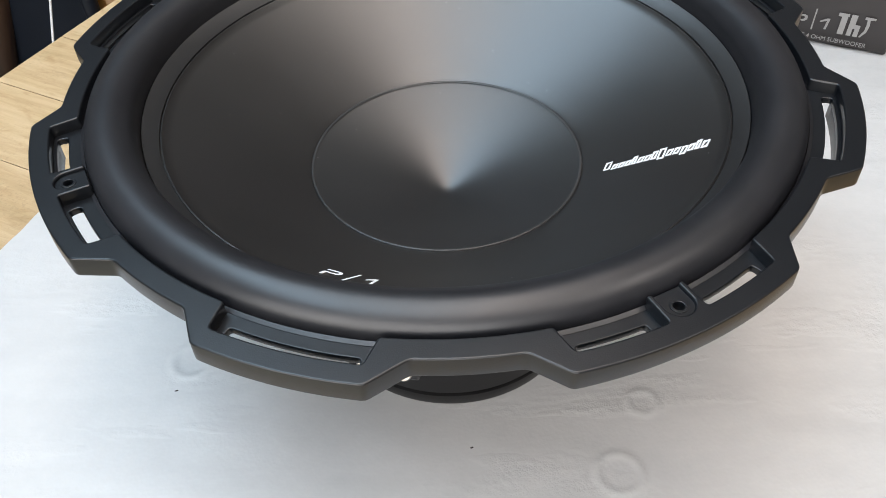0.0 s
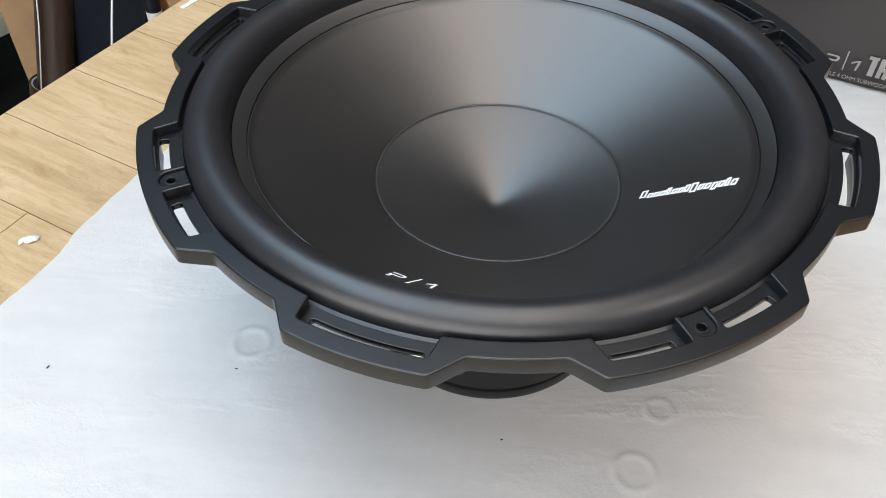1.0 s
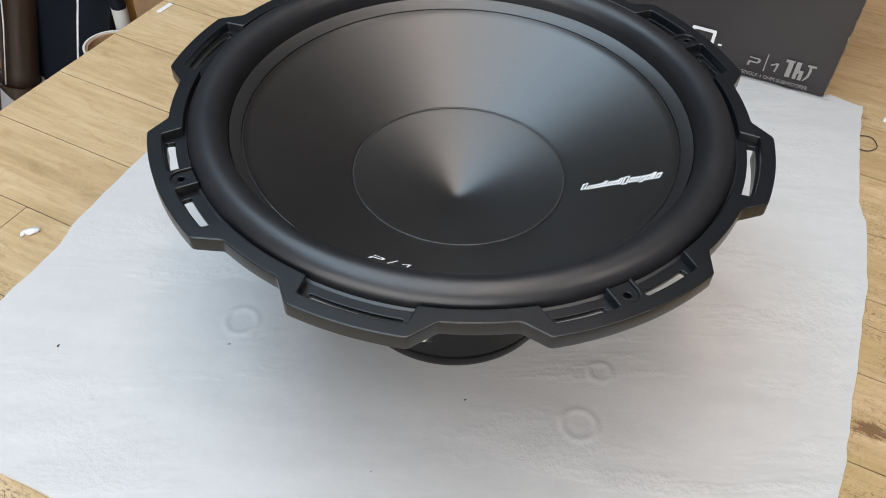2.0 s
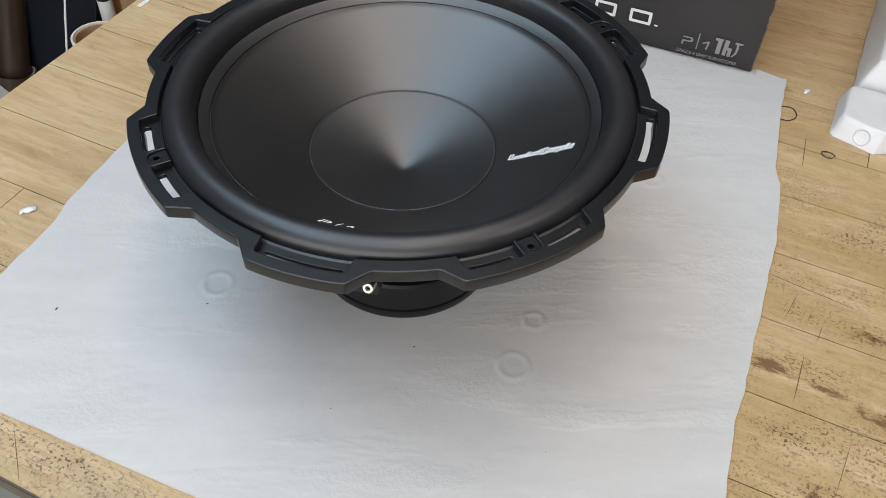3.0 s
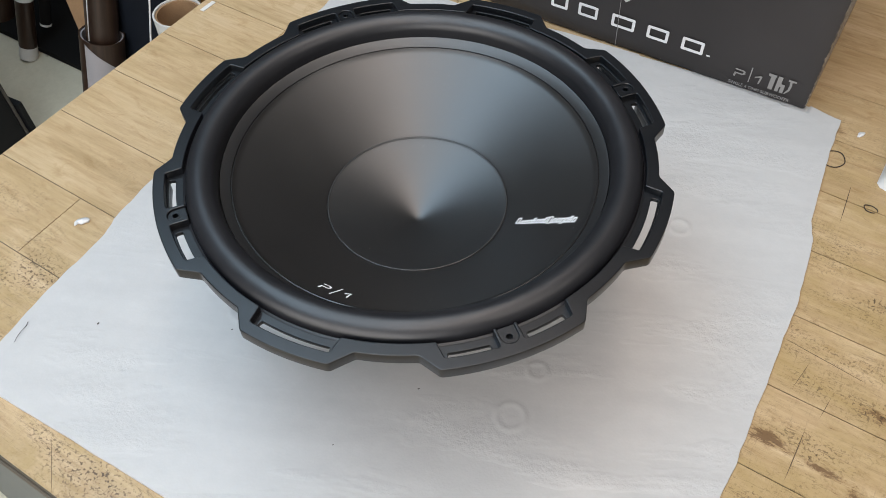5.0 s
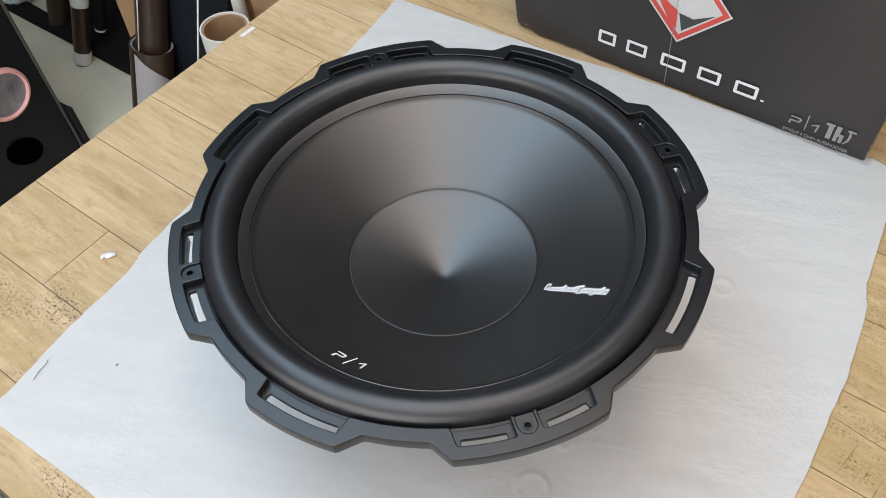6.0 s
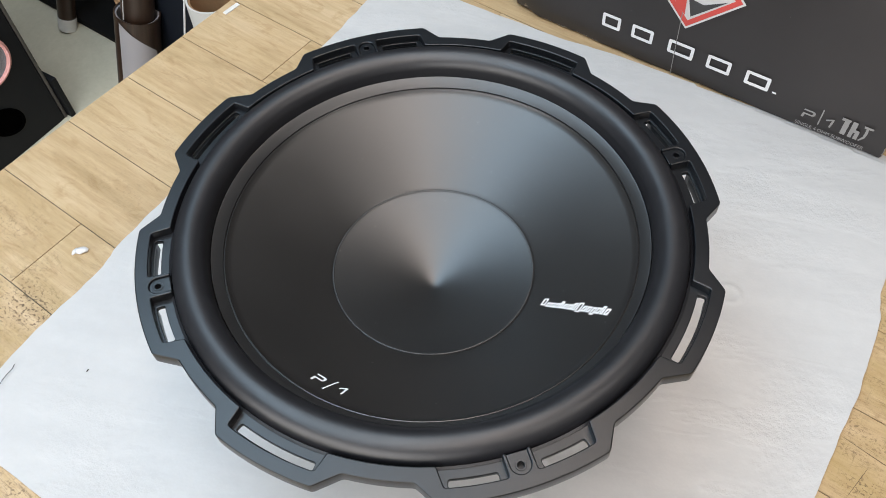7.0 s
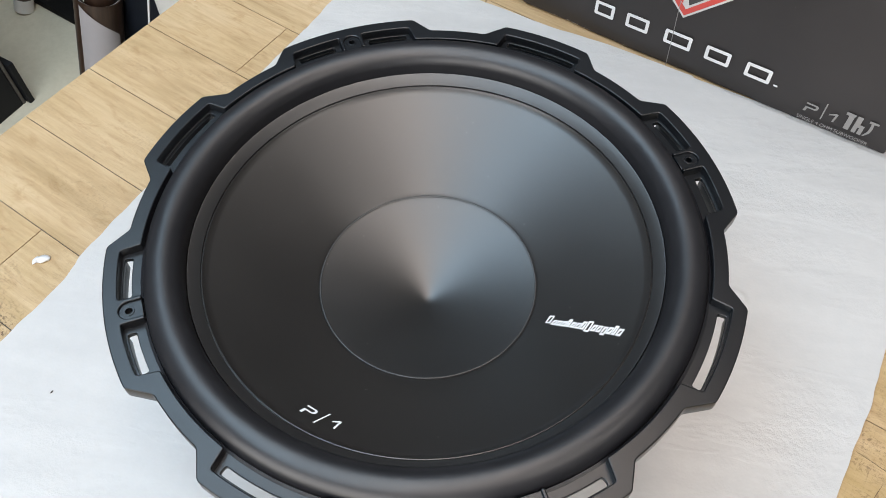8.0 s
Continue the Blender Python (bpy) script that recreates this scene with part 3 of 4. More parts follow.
def subwoofer():
    sub = empty("subwoofer", pose(0.002, -0.0006, 0.0005, -0.2, -0.62, 0), "black fifteen-inch subwoofer standing on its magnet on the foam sheet", "loudspeaker")
    # trim ring with pockets open to the inside
    r_in, r_pock = 0.1735, 0.1858
    inner = []
    for k in range(4):
        c = A0 + 90 * k
        inner += arc(r_pock, c - 13.6, c - 2.6, 1.0)
        inner += [polar(0.1722, c - 2.75), polar(0.1722, c - 1.98)]
        hx, hy = polar(0.1800, c)
        inner += [(hx + 0.0059 * math.cos(radians(c + q)), hy + 0.0059 * math.sin(radians(c + q))) for q in range(-90, 91, 15)]
        inner += [polar(0.1722, c + 1.98), polar(0.1722, c + 2.75)]
        inner += arc(r_pock, c + 2.6, c + 13.6, 1.0)
        inner += arc(r_in, c + 14.9, c + 35.2, 1.0)
        inner += arc(r_pock, c + 36.0, c + 54.0, 1.0)
        inner += arc(r_in, c + 55.0, c + 75.1, 1.0)
    ring = plate_bm([rounded(outline(0.1945, 0.1827), 0.0035), rounded(inner, 0.0022)], 0.1716, RIM_Z, 0.0008, 3)
    part("trim_ring", ring, MAT_RIM, sub, "matt black moulded frame ring with eight lobes")
    # flange under it, with the long slots
    holes = []
    for k in range(4):
        c = A0 + 90 * k
        for a0, a1 in ((c - 12.9, c - 4.0), (c + 4.0, c + 12.9), (c + 36.9, c + 53.2)):
            holes.append(rounded(arc(0.1842, a0, a1, 1.0) + arc(0.1792, a1, a0, 1.0), 0.0024, 4))
    circle = arc(0.150, 0, 358.5, 1.5)
    flange = plate_bm([outline(0.1925, 0.1808), circle] + holes, 0.1719, 0.1752, 0.0005, 2)
    part("flange", flange, MAT_RIM, sub, "black flange with long curved slots")
    # short walls under the outer side of each slot
    for k in range(4):
        c = A0 + 90 * k
        for a0, a1 in ((c - 13.2, c - 3.6), (c + 3.6, c + 13.2), (c + 36.4, c + 53.7)):
            wall = arc(0.1862, a0, a1, 1.5) + arc(0.1845, a1, a0, 1.5)
            part("slot_wall", plate_bm([wall], 0.1638, 0.1717, 0.0002, 1), MAT_RIM, sub)
    # screw bosses
    for k in range(4):
        tip = [(0.1800 + 0.0063 * math.cos(radians(q)), 0.0063 * math.sin(radians(q))) for q in range(-90, 91, 15)]
        hole = [(0.1803 + 0.0021 * math.cos(radians(20 * i)), 0.0021 * math.sin(radians(20 * i))) for i in range(18)]
        collar = [(0.1803 + 0.0033 * math.cos(radians(20 * i)), 0.0033 * math.sin(radians(20 * i))) for i in range(18)]
        turn = pose(0, 0, 0, 0, 0, A0 + 90 * k)
        boss = part("screw_boss", plate_bm([[(0.1724, -0.0063)] + tip + [(0.1724, 0.0063)], hole], 0.1745, RIM_Z - 0.0017, 0.0004, 2), MAT_RIM, sub, "", False, None, turn)
        part("screw_collar", plate_bm([collar, hole], 0.1760, RIM_Z - 0.0013, 0.0002, 1), MAT_RIM, boss)
    # rubber surround: half roll with its glued lip
    prof = [(0.1738, 0.1755), (0.1722, 0.1764)]
    rc, zc, rr = 0.1603, 0.1757, 0.0115
    for i in range(25):
        a = radians(-2 + 184 * i / 24)
        prof.append((rc + rr * math.cos(a), zc + rr * math.sin(a)))
    prof += [(0.1484, 0.1720), (0.1483, 0.1670), (0.1450, 0.1655)]
    bm = lathe_bm(prof, 192)
    part("surround", bm, MAT_RUBBER, sub, "thick black rubber half-roll surround", True, 50)
    lip = [(0.1480, 0.1660), (0.1480, 0.1707), (0.1476, 0.1711), (0.1470, 0.1709), (0.1418, 0.1662), (0.1411, 0.1656), (0.1410, 0.1642)]
    part("surround_lip", lathe_bm(lip, 192), MAT_LIP, sub, "flat black glued lip of the surround", True, 35)
    # cone
    prof = [(0.1425, 0.1638), (0.1407, 0.1641), (0.1405, 0.1650), (0.1400, 0.1652), (0.1393, 0.1645)]
    for i in range(21):
        r = 0.1390 + (0.0722 - 0.1390) * i / 20
        prof.append((r, cone_z(r)))
    prof.append((0.070, 0.1195))
    part("cone", lathe_bm(prof, 192), MAT_CONE, sub, "satin black moulded cone", True, 40)
    # dust cap: shallow inverted cone with a glue bead round it
    prof = [(0.0729, 0.12245), (0.0727, 0.1232), (0.0720, 0.1234), (0.0713, 0.1229)]
    part("glue_bead", lathe_bm(prof, 144), MAT_GLUE, sub, "thin shiny glue bead", True, 60)
    prof = [(0.0722, 0.1226), (0.0710, 0.1222)]
    for i in range(1, 19):
        r = 0.0710 * (1 - i / 18)
        prof.append((r, 0.0974 + 0.0248 * (math.hypot(r, 0.002) - 0.002) / 0.0690))
    part("dust_cap", lathe_bm(prof, 144), MAT_DUST, sub, "satin black inverted cone dust cap", True, 40)
    # basket: rings, spokes and spider shelf
    prof = [(0.168, 0.1718), (0.168, 0.160), (0.163, 0.152), (0.160, 0.152), (0.160, 0.1718)]
    part("basket_ring", lathe_bm(prof, 96, True), MAT_BASKET, sub, "", True, 40)
    prof = [(0.090, 0.082), (0.090, 0.072), (0.066, 0.050), (0.050, 0.050), (0.050, 0.056), (0.064, 0.056), (0.084, 0.076), (0.084, 0.082)]
    part("basket_shelf", lathe_bm(prof, 96, True), MAT_BASKET, sub, "", True, 40)
    for k in range(8):
        bm = bmesh.new()
        rows = []
        for r, z, w, th in ((0.166, 0.156, 0.020, 0.004), (0.150, 0.138, 0.016, 0.004), (0.118, 0.104, 0.014, 0.004), (0.088, 0.078, 0.017, 0.004)):
            rows.append([bm.verts.new((r - th * s, q * w, z + th * s * 0.8)) for s, q in ((0, -1), (0, 1), (1, 1), (1, -1))])
        for a, b in zip(rows, rows[1:]):
            for i in range(4):
                bm.faces.new((a[i], a[(i + 1) % 4], b[(i + 1) % 4], b[i]))
        bm.faces.new(rows[0])
        bm.faces.new(rows[-1][::-1])
        bmesh.ops.recalc_face_normals(bm, faces=bm.faces[:])
        part("spoke", bm, MAT_BASKET, sub, "", False, None, pose(0, 0, 0, 0, 0, A0 + 22.5 + 45 * k))
    part("spider", lathe_bm([(0.084, 0.079), (0.076, 0.083), (0.068, 0.078), (0.060, 0.083), (0.050, 0.079), (0.040, 0.082), (0.040, 0.092)], 72),
         MAT_MAGNET, sub, "", True, 60)
    # magnet with its plates
    part("top_plate", lathe_bm([(0.0, 0.0505), (0.064, 0.0505), (0.066, 0.049), (0.066, 0.043), (0.0, 0.043)], 96), MAT_BASKET, sub, "", True, 35)
    part("magnet", lathe_bm([(0.0, 0.043), (0.0765, 0.043), (0.0785, 0.041), (0.0785, 0.015), (0.0765, 0.013), (0.0, 0.013)], 128), MAT_MAGNET, sub, "glossy black ring magnet", True, 35)
    part("back_plate", lathe_bm([(0.0, 0.013), (0.076, 0.013), (0.0785, 0.0118), (0.0788, 0.006), (0.0775, 0.0032), (0.0, 0.0032)], 128), MAT_MAGNET, sub, "", True, 35)
    # push terminals on the basket
    for a in (-103.0, 77.0):
        m = pose(*polar(0.117, a), 0.096, 0, 0, a)
        term = part("terminal_block", box_bm(-0.012, 0.004, -0.013, 0.013, -0.012, 0.012, 0.0015), MAT_MAGNET, sub, "", False, None, m)
        for s in (-1, 1):
            post = lathe_bm([(0.0018, 0.010), (0.0019, 0.013), (0.0036, 0.013), (0.0043, 0.012), (0.0043, 0.004), (0.0034, 0.0035), (0.0034, 0.0), (0, 0.0)], 24)
            part("binding_post", post, MAT_SILVER, term, "nickel binding post", True, 40, pose(0.003, s * 0.0088, 0.002, 0, 65, 0))
    return sub


MAT_LIP = plain("grey_black_lip", (0.014, 0.014, 0.0145), 0.40, 0.0, 0.9, grain=1500, relief=0.1, dist=0.0001)
MAT_GLUE = plain("glossy_glue_bead", (0.04, 0.04, 0.04), 0.3, vary=0.3, relief=0)
SUB = subwoofer()


def on_cone(bm, place):
    """Lays flat lettering on the cone; place turns (s, t) into (r, degrees)."""
    for v in bm.verts:
        r, a = place(v.co.x, v.co.y)
        x, y = polar(r, a)
        v.co = Vector((x, y, cone_z(r) + 0.0003 + v.co.z))
    bmesh.ops.subdivide_edges(bm, edges=[e for e in bm.edges if e.calc_length() > 0.006], cuts=1)
    return bm


# wide P and flagged 1 of the model lettering, for a height of one
GLYPH_P = [[(0.0, 0.0), (0.26, 0.0), (0.34, 0.40), (1.08, 0.40), (1.28, 0.46), (1.42, 0.60), (1.44, 0.82), (1.34, 0.95), (1.14, 1.0), (0.12, 1.0), (0.09, 0.85), (1.06, 0.85), (1.16, 0.79), (1.17, 0.68), (1.10, 0.59), (0.98, 0.55), (0.11, 0.55)]]
GLYPH_ONE = [[(0.62, 0.0), (0.82, 0.0), (0.98, 1.0), (0.72, 1.0), (0.12, 0.72), (0.10, 0.56), (0.72, 0.80)]]


def cone_lettering():
    r0, mid = 0.1300, -108.2
    for loops, at in ((GLYPH_P, -0.0125), (GLYPH_ONE, 0.0062)):
        bm = plate_bm([[(at + x * 0.0058, y * 0.0066) for x, y in lp] for lp in loops], -0.0001, 0.0001, 0.00002, 0)
        part("lettering", on_cone(bm, lambda s, t: (r0 - t, mid + math.degrees(s / r0))), MAT_INK, SUB, "white printed lettering")
    bm = plate_bm([[(-0.0017, -0.0022), (-0.0007, -0.0022), (0.0032, 0.0085), (0.0022, 0.0085)]], -0.0001, 0.0001, 0.00002, 0)
    part("lettering", on_cone(bm, lambda s, t: (r0 - t, mid + math.degrees(s / r0))), MAT_INK, SUB)
    # maker's mark as plain slanted bars
    x = 0.0
    bars = [(0.0032, 0.0075, 0.001)] + [(0.0027, 0.0046, 0)] * 3 + [(0.0022, 0.0066, 0)] + [(0.0027, 0.0046, 0)] * 2 + [(0.0025, 0.0062, 0)] + \
           [(0.0032, 0.0080, -0.0012)] + [(0.0027, 0.0046, 0)] * 2 + [(0.0027, 0.0058, -0.0014)] + [(0.0027, 0.0046, 0)] + [(0.0022, 0.006, 0)] + [(0.0029, 0.0046, 0)]
    length = sum(b[0] + 0.0004 for b in bars)
    for w, h, dy in bars:
        lo, hi = dy - 0.0015, dy - 0.0015 + h
        t = 0.00095
        k = 0.0011
        outer = [(x, lo), (x + w, lo), (x + w + k, hi), (x + k, hi)]
        hole = [(x + t, lo + t * 1.2), (x + w - t, lo + t * 1.2), (x + w + k - t, hi - t * 1.2), (x + k + t, hi - t * 1.2)]
        b = plate_bm([outer, hole], -0.0001, 0.0001, 0.00002, 0)
        part("printed_bar", on_cone(b, lambda s, t: (0.0840 + s * 0.0475 / length, -16.2 - 2.2 * s / length + math.degrees((t - 0.0006) / 0.108))),
             MAT_INK, SUB, "white printed bar")
        x += w + 0.0004


cone_lettering()

# ---------------------------------------------------------------- carton
carton = empty("carton", BOX_M, "black printed cardboard carton with scuffed edges, standing on the table", "box")


def carton_parts():
    bm = box_bm(0, BOX_W, 0, BOX_D, 0, BOX_H, 0.003, 2)
    bmesh.ops.subdivide_edges(bm, edges=[e for e in bm.edges if e.calc_length() > 0.1], cuts=24, use_grid_fill=True)
    for v in bm.verts:
        p = v.co
        v.co += Vector((0, 1, 0)) * 0.0012 * noise.noise(Vector((p.x * 9, p.z * 9, p.y * 4)))
        if p.z < 0.01:
            v.co.y += 0.0018 * (1 + noise.noise(Vector((p.x * 40, 0, 0)))) if p.y < 0.02 else 0
        crush = max(0, 1 - math.hypot(p.x, p.y, p.z) / 0.05)
        v.co += Vector((0.008, 0.006, 0.003)) * crush * (0.6 + 0.6 * noise.noise(p * 120))
    part("carton_body", bm, MAT_BOX, carton, "", True, 35)

    def print_on(name, bm, material, u, h, label="", proud=0.0):
        for v in bm.verts:
            v.co = Vector((u + v.co.x, -0.0018 - proud - v.co.z, h + v.co.y))
        return part(name, bm, material, carton, label)

    # word mark as five plain open shapes
    for u, w in ((0.1165, 0.0215), (0.1515, 0.0245), (0.1935, 0.0285), (0.2370, 0.0255), (0.2785, 0.0255)):
        h, t = 0.0165, 0.0034
        loop = rounded([(0, 0), (w, 0), (w, h), (0, h)], 0.002, 3)
        hole = [(t, t), (w - t, t), (w - t, h - t), (t, h - t)]
        print_on("printed_shape", plate_bm([loop, hole], -0.0001, 0.0001, 0.00002, 0), MAT_INK, u, 0.0285, "white printed shape")
    bar = plate_bm([[(0, 0), (0.004, 0), (0.004, 0.002), (0, 0.002)]], -0.0001, 0.0001, 0.00002, 0)
    print_on("printed_shape", bar, MAT_INK, 0.3085, 0.0295)
    # model lettering
    for loops, u in ((GLYPH_P, 0.3425), (GLYPH_ONE, 0.3650)):
        bm = plate_bm([[(x * 0.0088, y * 0.0105) for x, y in lp] for lp in loops], -0.0001, 0.0001, 0.00002, 0)
        print_on("lettering", bm, MAT_INK_GREY, u, 0.0168, "grey printed lettering")
    bar = plate_bm([[(0, 0), (0.0012, 0), (0.0012, 0.020), (0, 0.020)]], -0.0001, 0.0001, 0.00002, 0)
    print_on("lettering", bar, MAT_INK_GREY, 0.3600, 0.0145)
    # the size as block numerals, the five cut open
    one = [(0.0, 0.0195), (0.0, 0.0235), (0.0115, 0.0235), (0.0115, 0.0205), (0.0105, 0.0205), (0.0105, 0.0), (0.0040, 0.0), (0.0040, 0.0195)]
    five = [(0.0140, 0.0), (0.0140, 0.0235), (0.0205, 0.0235), (0.0205, 0.0130), (0.0262, 0.0130), (0.0262, 0.0), (0.0212, 0.0), (0.0212, 0.0085), (0.0190, 0.0085), (0.0190, 0.0)]
    hook = [(0.0285, 0.0205), (0.0285, 0.0235), (0.0400, 0.0235), (0.0400, 0.0212), (0.0345, 0.0205), (0.0355, 0.0150), (0.0345, 0.0070), (0.0290, 0.0), (0.0278, 0.0008), (0.0315, 0.0080), (0.0320, 0.0145), (0.0315, 0.0205)]
    for loop in (one, five, hook):
        loop = [(x * 0.75, y * 0.84) for x, y in loop]
        print_on("lettering", plate_bm([loop], -0.0001, 0.0001, 0.00002, 0), MAT_INK_GREY, 0.3790, 0.0150, "bold grey printed numeral")
    bm = text_bm("SINGLE 4 OHM SUBWOOFER", 0.0058, 0.0001)
    for v in bm.verts:
        v.co.x *= 0.92
    print_on("lettering", bm, MAT_INK_GREY, 0.3395, 0.0062)
    # emblem: plain red-bordered diamond
    cx, cz = 0.2065, 0.1135
    o = [(0, -0.047), (0.048, 0.0), (0, 0.047), (-0.048, 0.0)]
    i = [(x * 0.84, y * 0.84) for x, y in o]
    w = [(x * 1.06, y * 1.06) for x, y in o]
    print_on("emblem_edge", plate_bm([w, o], -0.0001, 0.0001, 0.00002, 0), MAT_INK_SILVER, cx, cz)
    print_on("emblem_border", plate_bm([o, i], -0.0001, 0.0001, 0.00002, 0), MAT_INK_RED, cx, cz, "red printed diamond border")
    print_on("emblem_field", plate_bm([i], -0.0001, 0.0001, 0.00002, 0), MAT_INK_SILVER, cx, cz, "silver printed field")
    print_on("emblem_shape", plate_bm([[(-0.004, -0.014), (0.012, -0.016), (0.034, -0.004), (0.002, -0.034)]], -0.0001, 0.0001, 0.00002, 0), MAT_INK_DARK, cx, cz, "", 0.0003)
    print_on("emblem_shape", plate_bm([[(-0.034, 0.004), (-0.006, -0.012), (-0.004, -0.034), (-0.014, -0.026)]], -0.0001, 0.0001, 0.00002, 0), MAT_INK_RED, cx, cz, "", 0.0006)
    # crease line down the face
    bm = plate_bm([[(0, 0), (0.0007, 0), (-0.0045, 0.115), (-0.0052, 0.115)]], -0.0001, 0.0001, 0.00002, 0)
    print_on("crease", bm, MAT_INK_GREY, 0.2030, 0.002, "pale crease line", 0.0002)


carton_parts()

# ---------------------------------------------------------------- polystyrene packing corner
def lumpy(bm, cuts, amp, scale):
    """Rough moulded surface: subdivides and pushes the points a little."""
    bmesh.ops.subdivide_edges(bm, edges=[e for e in bm.edges if e.calc_length() > 0.02], cuts=cuts, use_grid_fill=True)
    for v in bm.verts:
        if v.co.z > 0.001:
            v.co += Vector((noise.noise(v.co * scale), noise.noise(v.co * scale + Vector((9, 0, 0))), noise.noise(v.co * scale + Vector((0, 9, 0))))) * amp
    return bm


def polystyrene_block():
    """A moulded corner piece: a low foot with worn edges and a taller body behind it."""
    m = pose(0.443, 0.176, 0.0004, 0, 0, -27)
    eps = empty("polystyrene_block", m, "white moulded polystyrene packing block lying on the table", "packing foam")
    # the foot's front runs out to a blunt nose and tapers upwards
    plan = [(0.0, 0.004), (0.004, -0.001), (0.0455, -0.012), (0.0655, 0.0), (0.17, 0.0), (0.17, 0.076), (0.004, 0.076), (0.0, 0.070)]
    foot = bmesh.new()
    low = [foot.verts.new((x, y, 0.0)) for x, y in plan]
    top = [foot.verts.new((0.085 + (x - 0.085) * 0.93, 0.040 + (y - 0.040) * 0.80, 0.022)) for x, y in plan]
    foot.faces.new(low[::-1])
    foot.faces.new(top)
    for i in range(len(plan)):
        k = (i + 1) % len(plan)
        foot.faces.new((low[i], low[k], top[k], top[i]))
    bmesh.ops.bevel(foot, geom=[e for e in foot.edges if e.verts[0].co.z > 0.01 and e.verts[1].co.z > 0.01], offset=0.0022, segments=2, affect="EDGES", profile=0.5)
    bmesh.ops.triangulate(foot, faces=[f for f in foot.faces if len(f.verts) > 4])
    part("foot", lumpy(foot, 6, 0.0011, 90), MAT_EPS, eps, "", True, 50)
    body = box_bm(0.010, 0.26, 0.078, 0.52, 0.0, 0.046, 0.004, 2)
    for v in body.verts:
        if v.co.z > 0.02:
            v.co.x += 0.012 if v.co.x < 0.1 else 0
            v.co.y += 0.012 if v.co.y < 0.2 else 0
    part("body", lumpy(body, 14, 0.0014, 45), MAT_EPS, eps, "", True, 50)
    ring = [(0.0070, -0.001), (0.0071, 0.0004), (0.0079, 0.0010), (0.0088, 0.0004), (0.0090, -0.001)]
    part("ejector_mark", lathe_bm(ring, 32), MAT_EPS, eps, "", True, 60, pose(0.030, -0.0034, 0.0105, 67, 0, -14))
    part("ejector_mark", lathe_bm([(r * 1.35, z * 0.7) for r, z in ring], 32), MAT_EPS, eps, "", True, 60, pose(0.056, 0.040, 0.0218, 0, 0, 0))


polystyrene_block()

# ---------------------------------------------------------------- behind the table
def leaning_roll(name, foot, top, r, material, label, wall=0.004, group="", inner=None, parts_inner=None):
    """A hollow roll from foot to top, open at both ends."""
    foot, top = Vector(foot), Vector(top)
    d = top - foot
    m = Matrix.Translation(foot) @ d.to_track_quat("Z", "Y").to_matrix().to_4x4()
    ln = d.length
    ob = empty(name, m, label, "roll", group)
    part("tube", lathe_bm([(r, 0), (r, ln), (r - wall, ln), (r - wall, 0)], 48, True), material, ob, "", True, 40)
    if inner:
        part("core", lathe_bm([(r - wall - 0.0005, 0), (r - wall - 0.0005, ln - 0.003), (r - wall - 0.004, ln - 0.003), (r - wall - 0.004, 0)], 48, True), inner, ob, "", True, 40)
    return ob


